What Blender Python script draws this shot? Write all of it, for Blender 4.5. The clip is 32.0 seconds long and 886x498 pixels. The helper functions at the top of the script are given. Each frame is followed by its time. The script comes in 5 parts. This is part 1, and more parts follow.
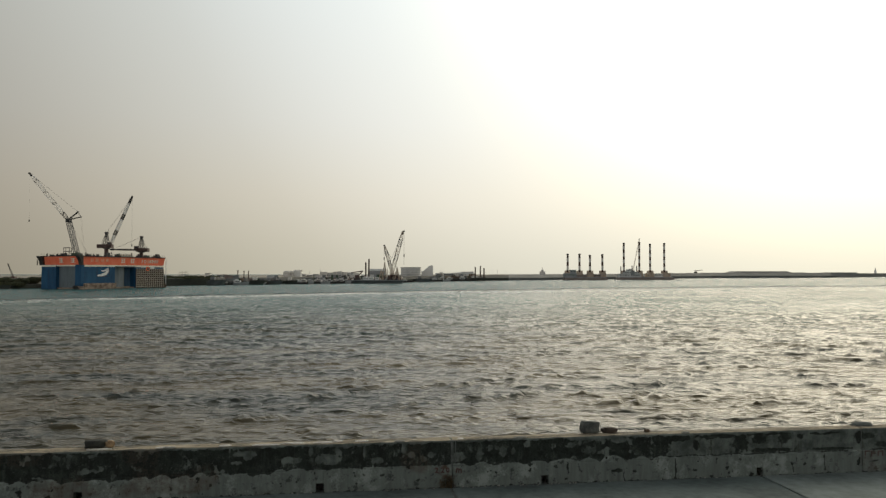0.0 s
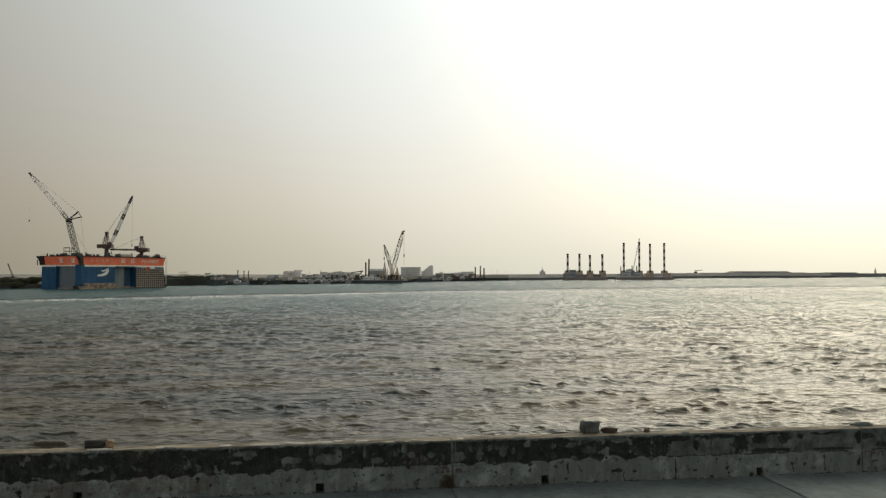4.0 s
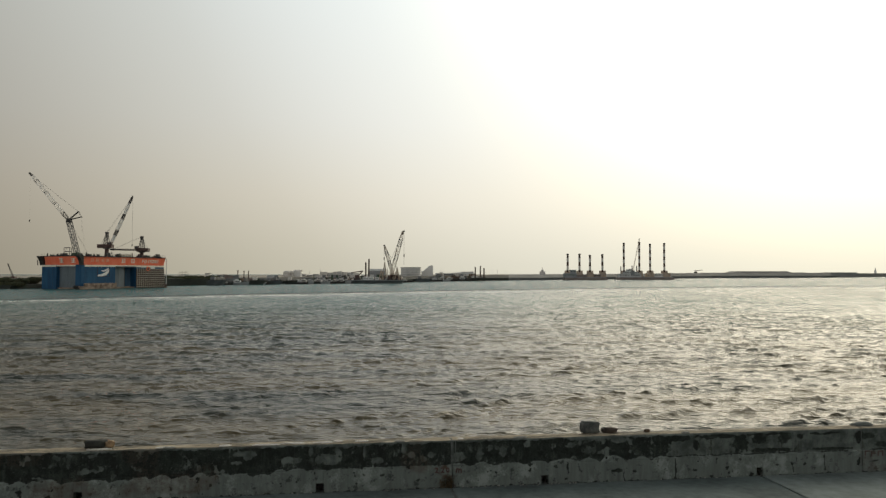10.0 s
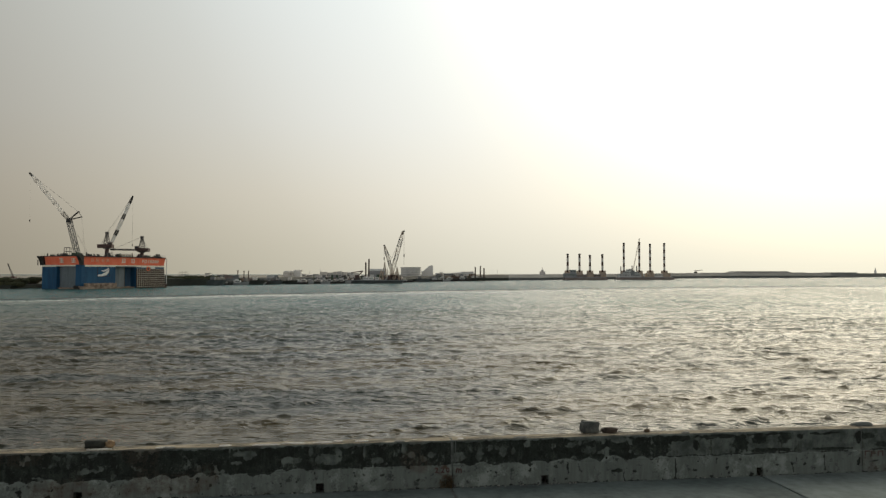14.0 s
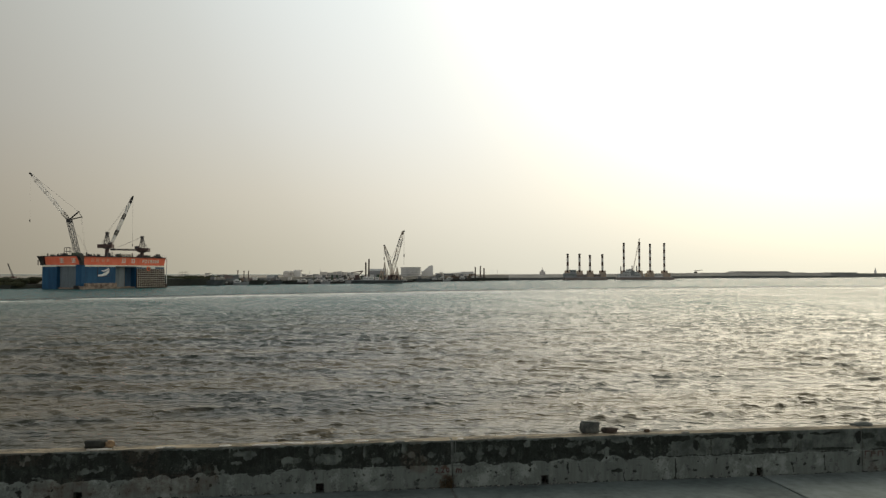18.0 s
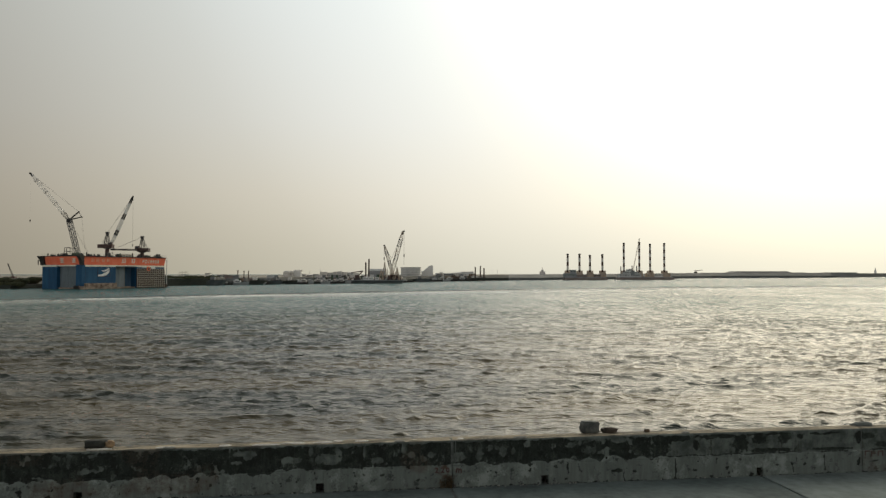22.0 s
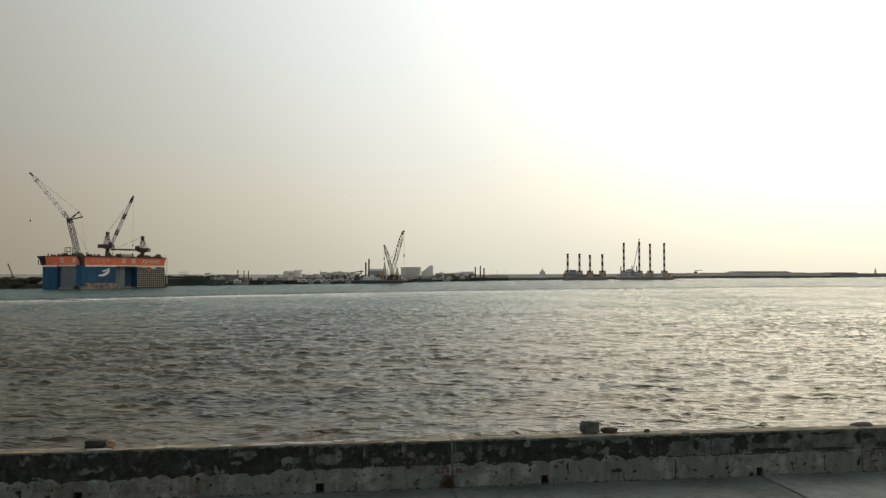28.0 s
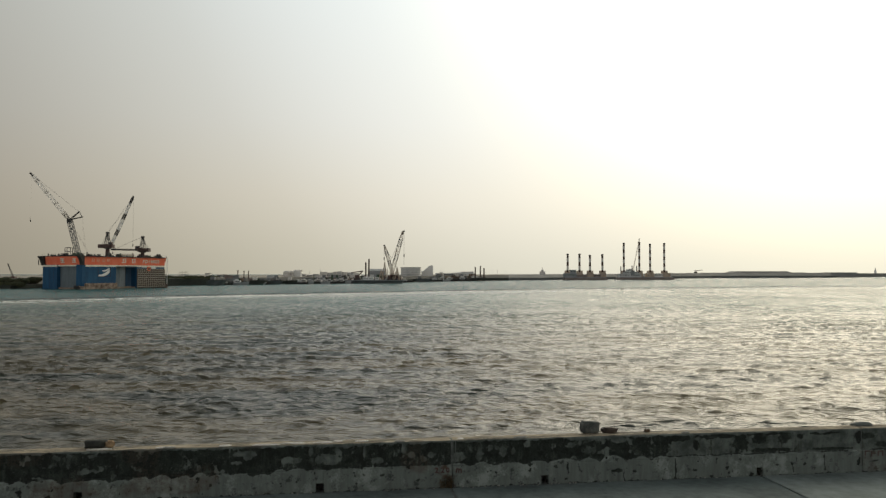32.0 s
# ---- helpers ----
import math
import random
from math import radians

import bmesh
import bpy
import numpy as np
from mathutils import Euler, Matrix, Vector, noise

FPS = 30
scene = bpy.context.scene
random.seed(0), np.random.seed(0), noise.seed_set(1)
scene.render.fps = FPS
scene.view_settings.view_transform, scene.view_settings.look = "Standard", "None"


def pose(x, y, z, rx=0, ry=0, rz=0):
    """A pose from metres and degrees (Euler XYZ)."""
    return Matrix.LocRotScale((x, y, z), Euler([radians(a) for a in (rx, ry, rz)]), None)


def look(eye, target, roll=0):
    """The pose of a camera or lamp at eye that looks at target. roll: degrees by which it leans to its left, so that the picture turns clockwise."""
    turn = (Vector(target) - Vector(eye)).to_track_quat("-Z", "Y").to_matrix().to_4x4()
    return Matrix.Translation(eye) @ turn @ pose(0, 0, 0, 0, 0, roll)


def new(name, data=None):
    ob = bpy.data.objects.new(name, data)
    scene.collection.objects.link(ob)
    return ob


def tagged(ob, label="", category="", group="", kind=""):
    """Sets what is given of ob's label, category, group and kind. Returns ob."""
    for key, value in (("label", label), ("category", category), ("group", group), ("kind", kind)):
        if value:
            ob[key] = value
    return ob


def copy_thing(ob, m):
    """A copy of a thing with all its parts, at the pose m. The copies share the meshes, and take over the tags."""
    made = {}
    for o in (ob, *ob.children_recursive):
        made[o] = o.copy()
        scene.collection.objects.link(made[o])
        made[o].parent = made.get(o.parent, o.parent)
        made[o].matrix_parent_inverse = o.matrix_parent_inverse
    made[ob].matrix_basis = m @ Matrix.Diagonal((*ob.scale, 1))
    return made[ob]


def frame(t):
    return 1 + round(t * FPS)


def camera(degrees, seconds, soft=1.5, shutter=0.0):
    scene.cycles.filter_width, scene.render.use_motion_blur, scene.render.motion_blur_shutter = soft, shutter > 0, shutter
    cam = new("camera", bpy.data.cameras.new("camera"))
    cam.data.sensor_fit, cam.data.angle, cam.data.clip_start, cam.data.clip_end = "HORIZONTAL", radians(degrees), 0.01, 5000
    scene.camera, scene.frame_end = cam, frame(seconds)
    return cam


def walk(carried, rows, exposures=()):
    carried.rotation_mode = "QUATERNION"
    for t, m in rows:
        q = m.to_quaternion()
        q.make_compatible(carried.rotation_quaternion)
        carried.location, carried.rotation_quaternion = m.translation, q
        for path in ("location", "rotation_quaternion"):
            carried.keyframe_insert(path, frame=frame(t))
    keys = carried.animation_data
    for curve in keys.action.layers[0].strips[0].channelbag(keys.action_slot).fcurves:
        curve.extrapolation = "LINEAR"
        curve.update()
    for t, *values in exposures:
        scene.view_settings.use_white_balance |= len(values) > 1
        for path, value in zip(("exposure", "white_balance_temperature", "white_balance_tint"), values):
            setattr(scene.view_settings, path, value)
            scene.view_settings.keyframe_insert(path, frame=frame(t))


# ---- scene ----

# Water lies at z = 0, the paved quay at z = 4.15, the camera 9 m over the water looking along +y.
EYE = (0.0, 0.0, 9.0)
QUAY = 4.15
cam = camera(60.0, 32.0, soft=1.35)
STAND = pose(*EYE, 91.79, 0, 0)
walk(cam, [(0.0, STAND), (32.0, STAND)], exposures=[(0.0, 0.0), (32.0, 0.0)])

# ---- world and sun ----
SUN_AZ, SUN_EL = 31.0, 29.0
SUN = Vector((math.sin(radians(SUN_AZ)) * math.cos(radians(SUN_EL)),
              math.cos(radians(SUN_AZ)) * math.cos(radians(SUN_EL)), math.sin(radians(SUN_EL))))


def make_world():
    w = bpy.data.worlds.new("hazy_sky")
    scene.world = w
    w.use_nodes = True
    nt = w.node_tree
    n, l = nt.nodes, nt.links
    n.clear()
    out = n.new("ShaderNodeOutputWorld")
    bg = n.new("ShaderNodeBackground")
    sky = n.new("ShaderNodeTexSky")
    sky.sky_type = 'NISHITA'
    sky.sun_disc = False
    sky.sun_elevation, sky.sun_rotation = radians(SUN_EL), radians(SUN_AZ)
    sky.air_density, sky.dust_density, sky.ozone_density = 1.0, 6.0, 1.0
    tc = n.new("ShaderNodeTexCoord")
    dot = n.new("ShaderNodeVectorMath")
    dot.operation = 'DOT_PRODUCT'
    dot.inputs[1].default_value = SUN
    l.new(tc.outputs["Generated"], dot.inputs[0])
    ramp = n.new("ShaderNodeValToRGB")
    e = ramp.color_ramp.elements
    ramp.color_ramp.interpolation = 'B_SPLINE'
    # radiance from the far side of the sky (0) to the sun (1), over six
    glow = ((0.0, 0.86, 0.87, 0.88), (0.32, 0.56, 0.565, 0.56), (0.50, 0.27, 0.275, 0.27), (0.635, 0.282, 0.265, 0.250), (0.74, 0.428, 0.423, 0.381),
            (0.84, 0.688, 0.700, 0.660), (0.91, 0.950, 1.000, 1.000), (0.96, 1.20, 1.23, 1.15), (1.0, 3.3, 3.15, 2.5))
    e[0].position, e[1].position = 0.0, 1.0
    for p, *c in glow[1:-1]:
        e.new(p)
    for q, (p, *c) in zip(sorted(e, key=lambda q: q.position), glow):
        q.color = (*[v / 6.0 for v in c], 1)
    half = n.new("ShaderNodeMath")
    half.operation = 'MULTIPLY_ADD'
    half.inputs[1].default_value = half.inputs[2].default_value = 0.5
    l.new(dot.outputs["Value"], half.inputs[0])
    l.new(half.outputs[0], ramp.inputs[0])
    sep = n.new("ShaderNodeSeparateXYZ")
    l.new(tc.outputs["Generated"], sep.inputs[0])
    low = n.new("ShaderNodeValToRGB")
    f = low.color_ramp.elements
    f[0].position, f[0].color = 0.0, (0.874, 0.808, 0.682, 1)
    f[1].position, f[1].color = 0.34, (0.92, 0.93, 0.92, 1)
    k = f.new(0.58)
    k.color = (0.785, 0.785, 0.765, 1)
    k = f.new(1.0)
    k.color = (0.44, 0.46, 0.49, 1)
    k = f.new(0.10)
    k.color = (0.938, 0.866, 0.768, 1)
    k = f.new(0.19)
    k.color = (0.932, 0.900, 0.855, 1)
    l.new(sep.outputs["Z"], low.inputs[0])
    mul = n.new("ShaderNodeMix")
    mul.data_type, mul.blend_type = 'RGBA', 'MULTIPLY'
    mul.inputs[0].default_value = 1.0
    six = n.new("ShaderNodeVectorMath")
    six.operation = 'SCALE'
    six.inputs["Scale"].default_value = 6.0
    l.new(ramp.outputs[0], six.inputs[0])
    l.new(six.outputs[0], mul.inputs[6])
    l.new(low.outputs[0], mul.inputs[7])
    dim = n.new("ShaderNodeMix")
    dim.data_type = 'RGBA'
    dim.inputs[0].default_value = 0.93
    scl = n.new("ShaderNodeMix")
    scl.data_type, scl.blend_type = 'RGBA', 'MULTIPLY'
    scl.inputs[0].default_value = 1.0
    scl.inputs[7].default_value = (0.10, 0.10, 0.10, 1)
    l.new(sky.outputs[0], scl.inputs[6])
    l.new(scl.outputs[2], dim.inputs[6])
    l.new(mul.outputs[2], dim.inputs[7])
    l.new(dim.outputs[2], bg.inputs[0])
    bg.inputs[1].default_value = 1.0
    l.new(bg.outputs[0], out.inputs[0])


make_world()
sun = new("sun", bpy.data.lights.new("sun", 'SUN'))
sun.data.energy, sun.data.angle, sun.data.color = 0.55, radians(60.0), (1.0, 0.86, 0.66)
sun.matrix_world = look(SUN * 100, (0, 0, 0))


# ---- materials ----
def surface(name, c1, c2, scale=1.0, rough=0.7, bump=0.2, metal=0.0, streak=1.0, fine=8.0, coords="Object"):
    """Two colours mixed by coarse and fine noise, with fine relief. streak < 1 stretches the marks downwards."""
    m = bpy.data.materials.new(name)
    m.use_nodes = True
    nt = m.node_tree
    n, l = nt.nodes, nt.links
    b = n["Principled BSDF"]
    tc = n.new("ShaderNodeTexCoord")
    mp = n.new("ShaderNodeMapping")
    mp.inputs["Scale"].default_value = (scale, scale, scale * streak)
    l.new(tc.outputs[coords], mp.inputs[0])
    a = n.new("ShaderNodeTexNoise")
    a.inputs["Scale"].default_value, a.inputs["Detail"].default_value = 1.0, 6.0
    l.new(mp.outputs[0], a.inputs["Vector"])
    g = n.new("ShaderNodeTexNoise")
    g.inputs["Scale"].default_value, g.inputs["Detail"].default_value = fine, 4.0
    l.new(mp.outputs[0], g.inputs["Vector"])
    add = n.new("ShaderNodeMath")
    add.operation = 'MULTIPLY_ADD'
    add.inputs[1].default_value = 0.45
    l.new(g.outputs["Fac"], add.inputs[0])
    l.new(a.outputs["Fac"], add.inputs[2])
    r = n.new("ShaderNodeMapRange")
    r.inputs["From Min"].default_value, r.inputs["From Max"].default_value = 0.52, 0.95
    l.new(add.outputs[0], r.inputs["Value"])
    mix = n.new("ShaderNodeMix")
    mix.data_type = 'RGBA'
    mix.inputs[6].default_value, mix.inputs[7].default_value = (*c1, 1), (*c2, 1)
    l.new(r.outputs["Result"], mix.inputs[0])
    l.new(mix.outputs[2], b.inputs["Base Color"])
    b.inputs["Roughness"].default_value, b.inputs["Metallic"].default_value = rough, metal
    bp = n.new("ShaderNodeBump")
    bp.inputs["Strength"].default_value, bp.inputs["Distance"].default_value = bump, 0.1 / max(scale, 0.2)
    l.new(add.outputs[0], bp.inputs["Height"])
    l.new(bp.outputs[0], b.inputs["Normal"])
    return m


M = {}
M["navy"] = surface("navy_paint", (0.004, 0.054, 0.132), (0.015, 0.100, 0.200), 0.35, 0.78, 0.1, streak=0.25)
M["orange"] = surface("orange_paint", (0.96, 0.165, 0.075), (0.98, 0.265, 0.140), 0.3, 0.7, 0.08, streak=0.3)
M["dockgrey"] = surface("lit_grey_dock_steel", (0.15, 0.18, 0.19), (0.23, 0.26, 0.27), 0.3, 0.6, 0.1, streak=0.2)
M["black"] = surface("near_black_steel", (0.015, 0.014, 0.013), (0.04, 0.035, 0.03), 0.5, 0.6, 0.1)
M["cream"] = surface("cream_paint", (0.62, 0.55, 0.42), (0.75, 0.70, 0.60), 0.4, 0.6, 0.05)
M["white"] = surface("white_paint", (0.70, 0.70, 0.68), (0.80, 0.80, 0.78), 0.4, 0.5, 0.05)
M["rust"] = surface("rusty_steel", (0.085, 0.052, 0.034), (0.42, 0.33, 0.26), 0.45, 0.8, 0.3, streak=1.6)
M["steel"] = surface("dark_crane_steel", (0.03, 0.028, 0.027), (0.08, 0.07, 0.065), 0.7, 0.55, 0.1)
M["redsteel"] = surface("dark_red_crane_paint", (0.055, 0.028, 0.022), (0.11, 0.06, 0.05), 0.7, 0.55, 0.1)
M["palesteel"] = surface("pale_grey_boom_paint", (0.66, 0.64, 0.61), (0.82, 0.8, 0.77), 0.5, 0.6, 0.1)
M["mast"] = surface("grey_mast_paint", (0.14, 0.135, 0.13), (0.26, 0.25, 0.24), 0.5, 0.6, 0.1)
# mole concretes, lighter than the near bank's in place of haze
M["mole"] = surface("haze_paled_mole_concrete", (0.16, 0.16, 0.15), (0.26, 0.255, 0.24), 0.05, 0.9, 0.4, fine=12)
M["moleface"] = surface("haze_paled_mole_face", (0.10, 0.106, 0.104), (0.19, 0.195, 0.188), 0.06, 0.9, 0.5, fine=12)
M["barge"] = surface("dark_green_grey_hull", (0.026, 0.036, 0.038), (0.085, 0.100, 0.098), 0.25, 0.7, 0.15)
M["rope"] = surface("steel_rope", (0.10, 0.10, 0.10), (0.16, 0.16, 0.15), 2.0, 0.5, 0.0)
M["farland"] = surface("dark_rubble_bank", (0.04, 0.045, 0.04), (0.12, 0.12, 0.10), 0.12, 0.95, 0.8, fine=14)
# far ground's sand, paled in its base colour to fade into the haze
M["sand"] = surface("haze_paled_sand", (0.22, 0.20, 0.165), (0.34, 0.305, 0.25), 0.06, 0.95, 0.4, fine=14)
M["quaywall"] = surface("weathered_quay_concrete", (0.10, 0.105, 0.10), (0.20, 0.20, 0.19), 0.2, 0.9, 0.3, streak=0.4)
# tank plate and plaster of the far shore, base colours raised to imitate haze
M["tank"] = surface("grey_tank_plate", (0.48, 0.485, 0.475), (0.6, 0.6, 0.585), 0.1, 0.6, 0.05, streak=0.3)
M["build"] = surface("haze_lifted_plaster", (0.58, 0.56, 0.52), (0.74, 0.71, 0.67), 0.15, 0.85, 0.05)
M["darkbuild"] = surface("grey_cladding", (0.16, 0.17, 0.175), (0.26, 0.265, 0.26), 0.2, 0.7, 0.1)
M["legred"] = surface("leg_dark_red_band", (0.075, 0.042, 0.03), (0.13, 0.08, 0.055), 0.4, 0.7, 0.1)
M["legwhite"] = surface("leg_white_band", (0.62, 0.58, 0.53), (0.76, 0.73, 0.68), 0.4, 0.7, 0.1)
M["hullgrey"] = surface("grey_hull_paint", (0.22, 0.24, 0.245), (0.34, 0.35, 0.35), 0.2, 0.6, 0.1)
# jacking-house brown, lightened for the haze in front of it
M["ochre"] = surface("brown_jacking_house", (0.4, 0.3, 0.22), (0.54, 0.44, 0.35), 0.3, 0.7, 0.1)
M["leaf"] = surface("dusty_foliage", (0.034, 0.042, 0.019), (0.090, 0.096, 0.044), 0.5, 0.9, 0.3)
M["bark"] = surface("bark", (0.08, 0.06, 0.04), (0.14, 0.11, 0.08), 2.0, 0.9, 0.3)
M["seam"] = surface("dull_blue_seam", (0.01, 0.03, 0.07), (0.02, 0.04, 0.08), 1.0, 0.6, 0.0)
M["rustdark"] = surface("dark_brown_steel", (0.05, 0.03, 0.022), (0.11, 0.07, 0.05), 0.5, 0.8, 0.2)
M["faded"] = surface("faded_orange_sign_paint", (0.86, 0.42, 0.24), (0.92, 0.54, 0.36), 0.6, 0.6, 0.0)
M["glassdark"] = surface("dark_window_glass", (0.02, 0.024, 0.027), (0.04, 0.045, 0.05), 1.0, 0.1, 0.0)
M["leafgreen"] = surface("dark_green_paint", (0.03, 0.06, 0.035), (0.06, 0.10, 0.06), 0.7, 0.6, 0.1)
M["bank"] = surface("dark_wet_quay_concrete", (0.016, 0.021, 0.016), (0.052, 0.058, 0.046), 0.10, 0.9, 0.6, fine=12)
M["slope"] = surface("dusty_grey_embankment", (0.052, 0.053, 0.044), (0.115, 0.112, 0.094), 0.05, 0.95, 0.5, fine=16)
M["boom"] = surface("weathered_boom_paint", (0.5, 0.41, 0.31), (0.7, 0.61, 0.5), 0.5, 0.6, 0.1)
M["hullred"] = surface("dull_red_hull_paint", (0.19, 0.150, 0.135), (0.32, 0.265, 0.24), 0.2, 0.75, 0.1)
M["pale"] = surface("pale_mortar", (0.2, 0.2, 0.18), (0.36, 0.35, 0.32), 6.0, 0.9, 0.3)
M["mortar"] = surface("grey_mortar", (0.05, 0.06, 0.055), (0.14, 0.155, 0.145), 6.0, 0.9, 0.3)
M["smearwhite"] = surface("bright_white", (0.62, 0.58, 0.52), (0.86, 0.83, 0.78), 9.0, 0.35, 0.2)
M["redfaint"] = surface("washed_out_red_paint", (0.060, 0.045, 0.040), (0.115, 0.080, 0.072), 8.0, 0.9, 0.1)
M["rock"] = surface("wet_grey_rubble", (0.03, 0.036, 0.034), (0.19, 0.20, 0.185), 4.0, 0.8, 0.6)
M["brick"] = surface("mossy_brown_rubble", (0.035, 0.026, 0.016), (0.15, 0.1, 0.06), 5.0, 0.9, 0.6)
M["brickdark"] = surface("dark_brown_stone", (0.024, 0.018, 0.013), (0.078, 0.056, 0.042), 5.0, 0.9, 0.6)
M["darkrock"] = surface("near_black_rubble", (0.010, 0.011, 0.009), (0.045, 0.047, 0.038), 5.0, 0.85, 0.6)
# tan of the low sun on the rubble's end, put into the colour
M["sunlitstone"] = surface("sunlit_tan_stone", (0.16, 0.10, 0.05), (0.48, 0.34, 0.2), 6.0, 0.9, 0.6)
M["stripe"] = surface("cream_stripe_paint", (0.80, 0.71, 0.55), (0.95, 0.89, 0.76), 0.4, 0.5, 0.05, streak=0.3)
M["gateslate"] = surface("slate_dock_steel", (0.095, 0.125, 0.140), (0.18, 0.215, 0.235), 0.3, 0.6, 0.1, streak=0.2)
M["scaffold"] = surface("pale_scaffold_timber", (0.42, 0.37, 0.30), (0.62, 0.56, 0.48), 1.0, 0.8, 0.1)
# head block's concrete, haze put in as a lighter colour
M["molehead"] = surface("haze_paled_head_concrete", (0.21, 0.21, 0.20), (0.32, 0.317, 0.30), 0.06, 0.9, 0.4, fine=12)
M["straw"] = surface("dry_weed", (0.055, 0.040, 0.018), (0.13, 0.095, 0.045), 6.0, 0.9, 0.1)
M["redpaint"] = surface("faded_red_paint", (0.055, 0.022, 0.02), (0.10, 0.048, 0.042), 8.0, 0.8, 0.1)


def water_material():
    m = bpy.data.materials.new("harbour_water")
    m.use_nodes = True
    nt = m.node_tree
    n, l = nt.nodes, nt.links
    b = n["Principled BSDF"]
    b.inputs["Roughness"].default_value = 0.06
    b.inputs["IOR"].default_value = 1.33
    b.inputs["Base Color"].default_value = (0.018, 0.02, 0.017, 1)
    tc = n.new("ShaderNodeTexCoord")
    geo = n.new("ShaderNodeNewGeometry")
    sep = n.new("ShaderNodeSeparateXYZ")
    l.new(geo.outputs["Position"], sep.inputs[0])

    def calc(op, a, c, d=None):
        x = n.new("ShaderNodeMath")
        x.operation = op
        for k, v in enumerate((a, c, d)):
            if v is None:
                continue
            if isinstance(v, (int, float)):
                x.inputs[k].default_value = v
            else:
                l.new(v, x.inputs[k])
        return x.outputs[0]

    def ripple(src, sx, sy, detail, dist=0.0, turn=12):
        mp = n.new("ShaderNodeMapping")
        mp.inputs["Scale"].default_value = (sx, sy, sx)
        mp.inputs["Rotation"].default_value = (0, 0, radians(turn))
        l.new(src, mp.inputs[0])
        t = n.new("ShaderNodeTexNoise")
        t.inputs["Scale"].default_value, t.inputs["Detail"].default_value = 1.0, detail
        t.inputs["Distortion"].default_value = dist
        l.new(mp.outputs[0], t.inputs["Vector"])
        return t.outputs["Fac"]

    def ease(v, lo, hi):
        r = n.new("ShaderNodeMapRange")
        r.interpolation_type = 'SMOOTHSTEP'
        r.inputs["From Min"].default_value, r.inputs["From Max"].default_value = lo, hi
        l.new(v, r.inputs["Value"])
        return r.outputs["Result"]
    # the edge of a current runs across the harbour: foam on it, a slick on its near side
    wob = ripple(geo.outputs["Position"], 0.02, 0.02, 3.0)
    x1 = sep.outputs[0]
    edge = calc('MULTIPLY_ADD', calc('MULTIPLY_ADD', calc('MULTIPLY_ADD', x1, 1.334e-06, -0.001082), x1, 0.7158), x1, 366.2)
    off = calc('ADD', calc('SUBTRACT', sep.outputs[1], edge), calc('MULTIPLY_ADD', wob, 24.0, -12.0))
    slick = calc('MULTIPLY', calc('MULTIPLY', ease(off, -60.0, -10.0), calc('SUBTRACT', 1.0, ease(off, -4.0, 6.0))),
                 calc('MULTIPLY_ADD', ease(x1, 20.0, 160.0), -0.85, 1.0))
    beyond = ease(off, 0.0, 6.0)
    line = calc('SUBTRACT', 1.0, ease(calc('ABSOLUTE', off, 0.0), 8.0, 16.0))
    patchy = ease(calc('SUBTRACT', ripple(tc.outputs["Object"], 0.04, 0.10, 5.0, 0.6), calc('MULTIPLY_ADD', ease(x1, -170.0, -60.0), -0.11, 0.11)), 0.40, 0.50)
    rim = calc('MULTIPLY', ease(off, 14.0, 20.0), calc('SUBTRACT', 1.0, ease(off, 26.0, 38.0)))
    inner = calc('SUBTRACT', 1.0, ease(calc('ABSOLUTE', calc('ADD', off, calc('MULTIPLY_ADD', wob, 30.0, 12.0)), 0.0), 2.0, 5.5))
    sparse = ease(ripple(tc.outputs["Object"], 0.03, 0.12, 4.0, 0.5), 0.54, 0.62)
    foam = calc('MAXIMUM', calc('MULTIPLY', line, patchy), calc('MULTIPLY', calc('MULTIPLY', inner, sparse), 0.6))
    ruffle = calc('MULTIPLY', calc('ADD', calc('MULTIPLY_ADD', slick, -0.75, 1.0), calc('MULTIPLY_ADD', rim, 3.0, calc('MULTIPLY_ADD', beyond, 2.8, calc('MULTIPLY', ease(sep.outputs[1], 130.0, 300.0), ease(x1, -20.0, 130.0))))), calc('MULTIPLY_ADD', ripple(geo.outputs["Position"], 0.014, 0.05, 3.0), 1.9, 0.05))
    last = None
    for src, sx, sy, detail, dist, d in ((tc.outputs["Object"], 0.42, 0.80, 4.0, 0.0, 0.8), (geo.outputs["Position"], 0.75, 2.1, 3.0, 0.2, 0.23),
                                         (tc.outputs["Object"], 2.2, 5.2, 2.0, 0.0, 0.042)):
        bp = n.new("ShaderNodeBump")
        bp.inputs["Distance"].default_value = d
        l.new(ruffle, bp.inputs["Strength"])
        l.new(ripple(src, sx, sy, detail, dist), bp.inputs["Height"])
        if last:
            l.new(last, bp.inputs["Normal"])
        last = bp.outputs[0]
    bp = n.new("ShaderNodeBump")
    bp.inputs["Distance"].default_value = 4.0
    l.new(calc('MULTIPLY', beyond, 0.9), bp.inputs["Strength"])
    l.new(ripple(tc.outputs["Object"], 0.10, 0.035, 4.0), bp.inputs["Height"])
    l.new(last, bp.inputs["Normal"])
    l.new(bp.outputs[0], b.inputs["Normal"])
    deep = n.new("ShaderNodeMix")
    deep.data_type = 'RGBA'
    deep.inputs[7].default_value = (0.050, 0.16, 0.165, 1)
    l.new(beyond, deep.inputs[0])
    # silty and clear water in long drifts
    silt = n.new("ShaderNodeMix")
    silt.data_type = 'RGBA'
    silt.inputs[6].default_value, silt.inputs[7].default_value = (0.024, 0.030, 0.023, 1), (0.074, 0.058, 0.026, 1)
    l.new(ease(ripple(geo.outputs["Position"], 0.035, 0.13, 4.0, 0.3, 8), 0.40, 0.60), silt.inputs[0])
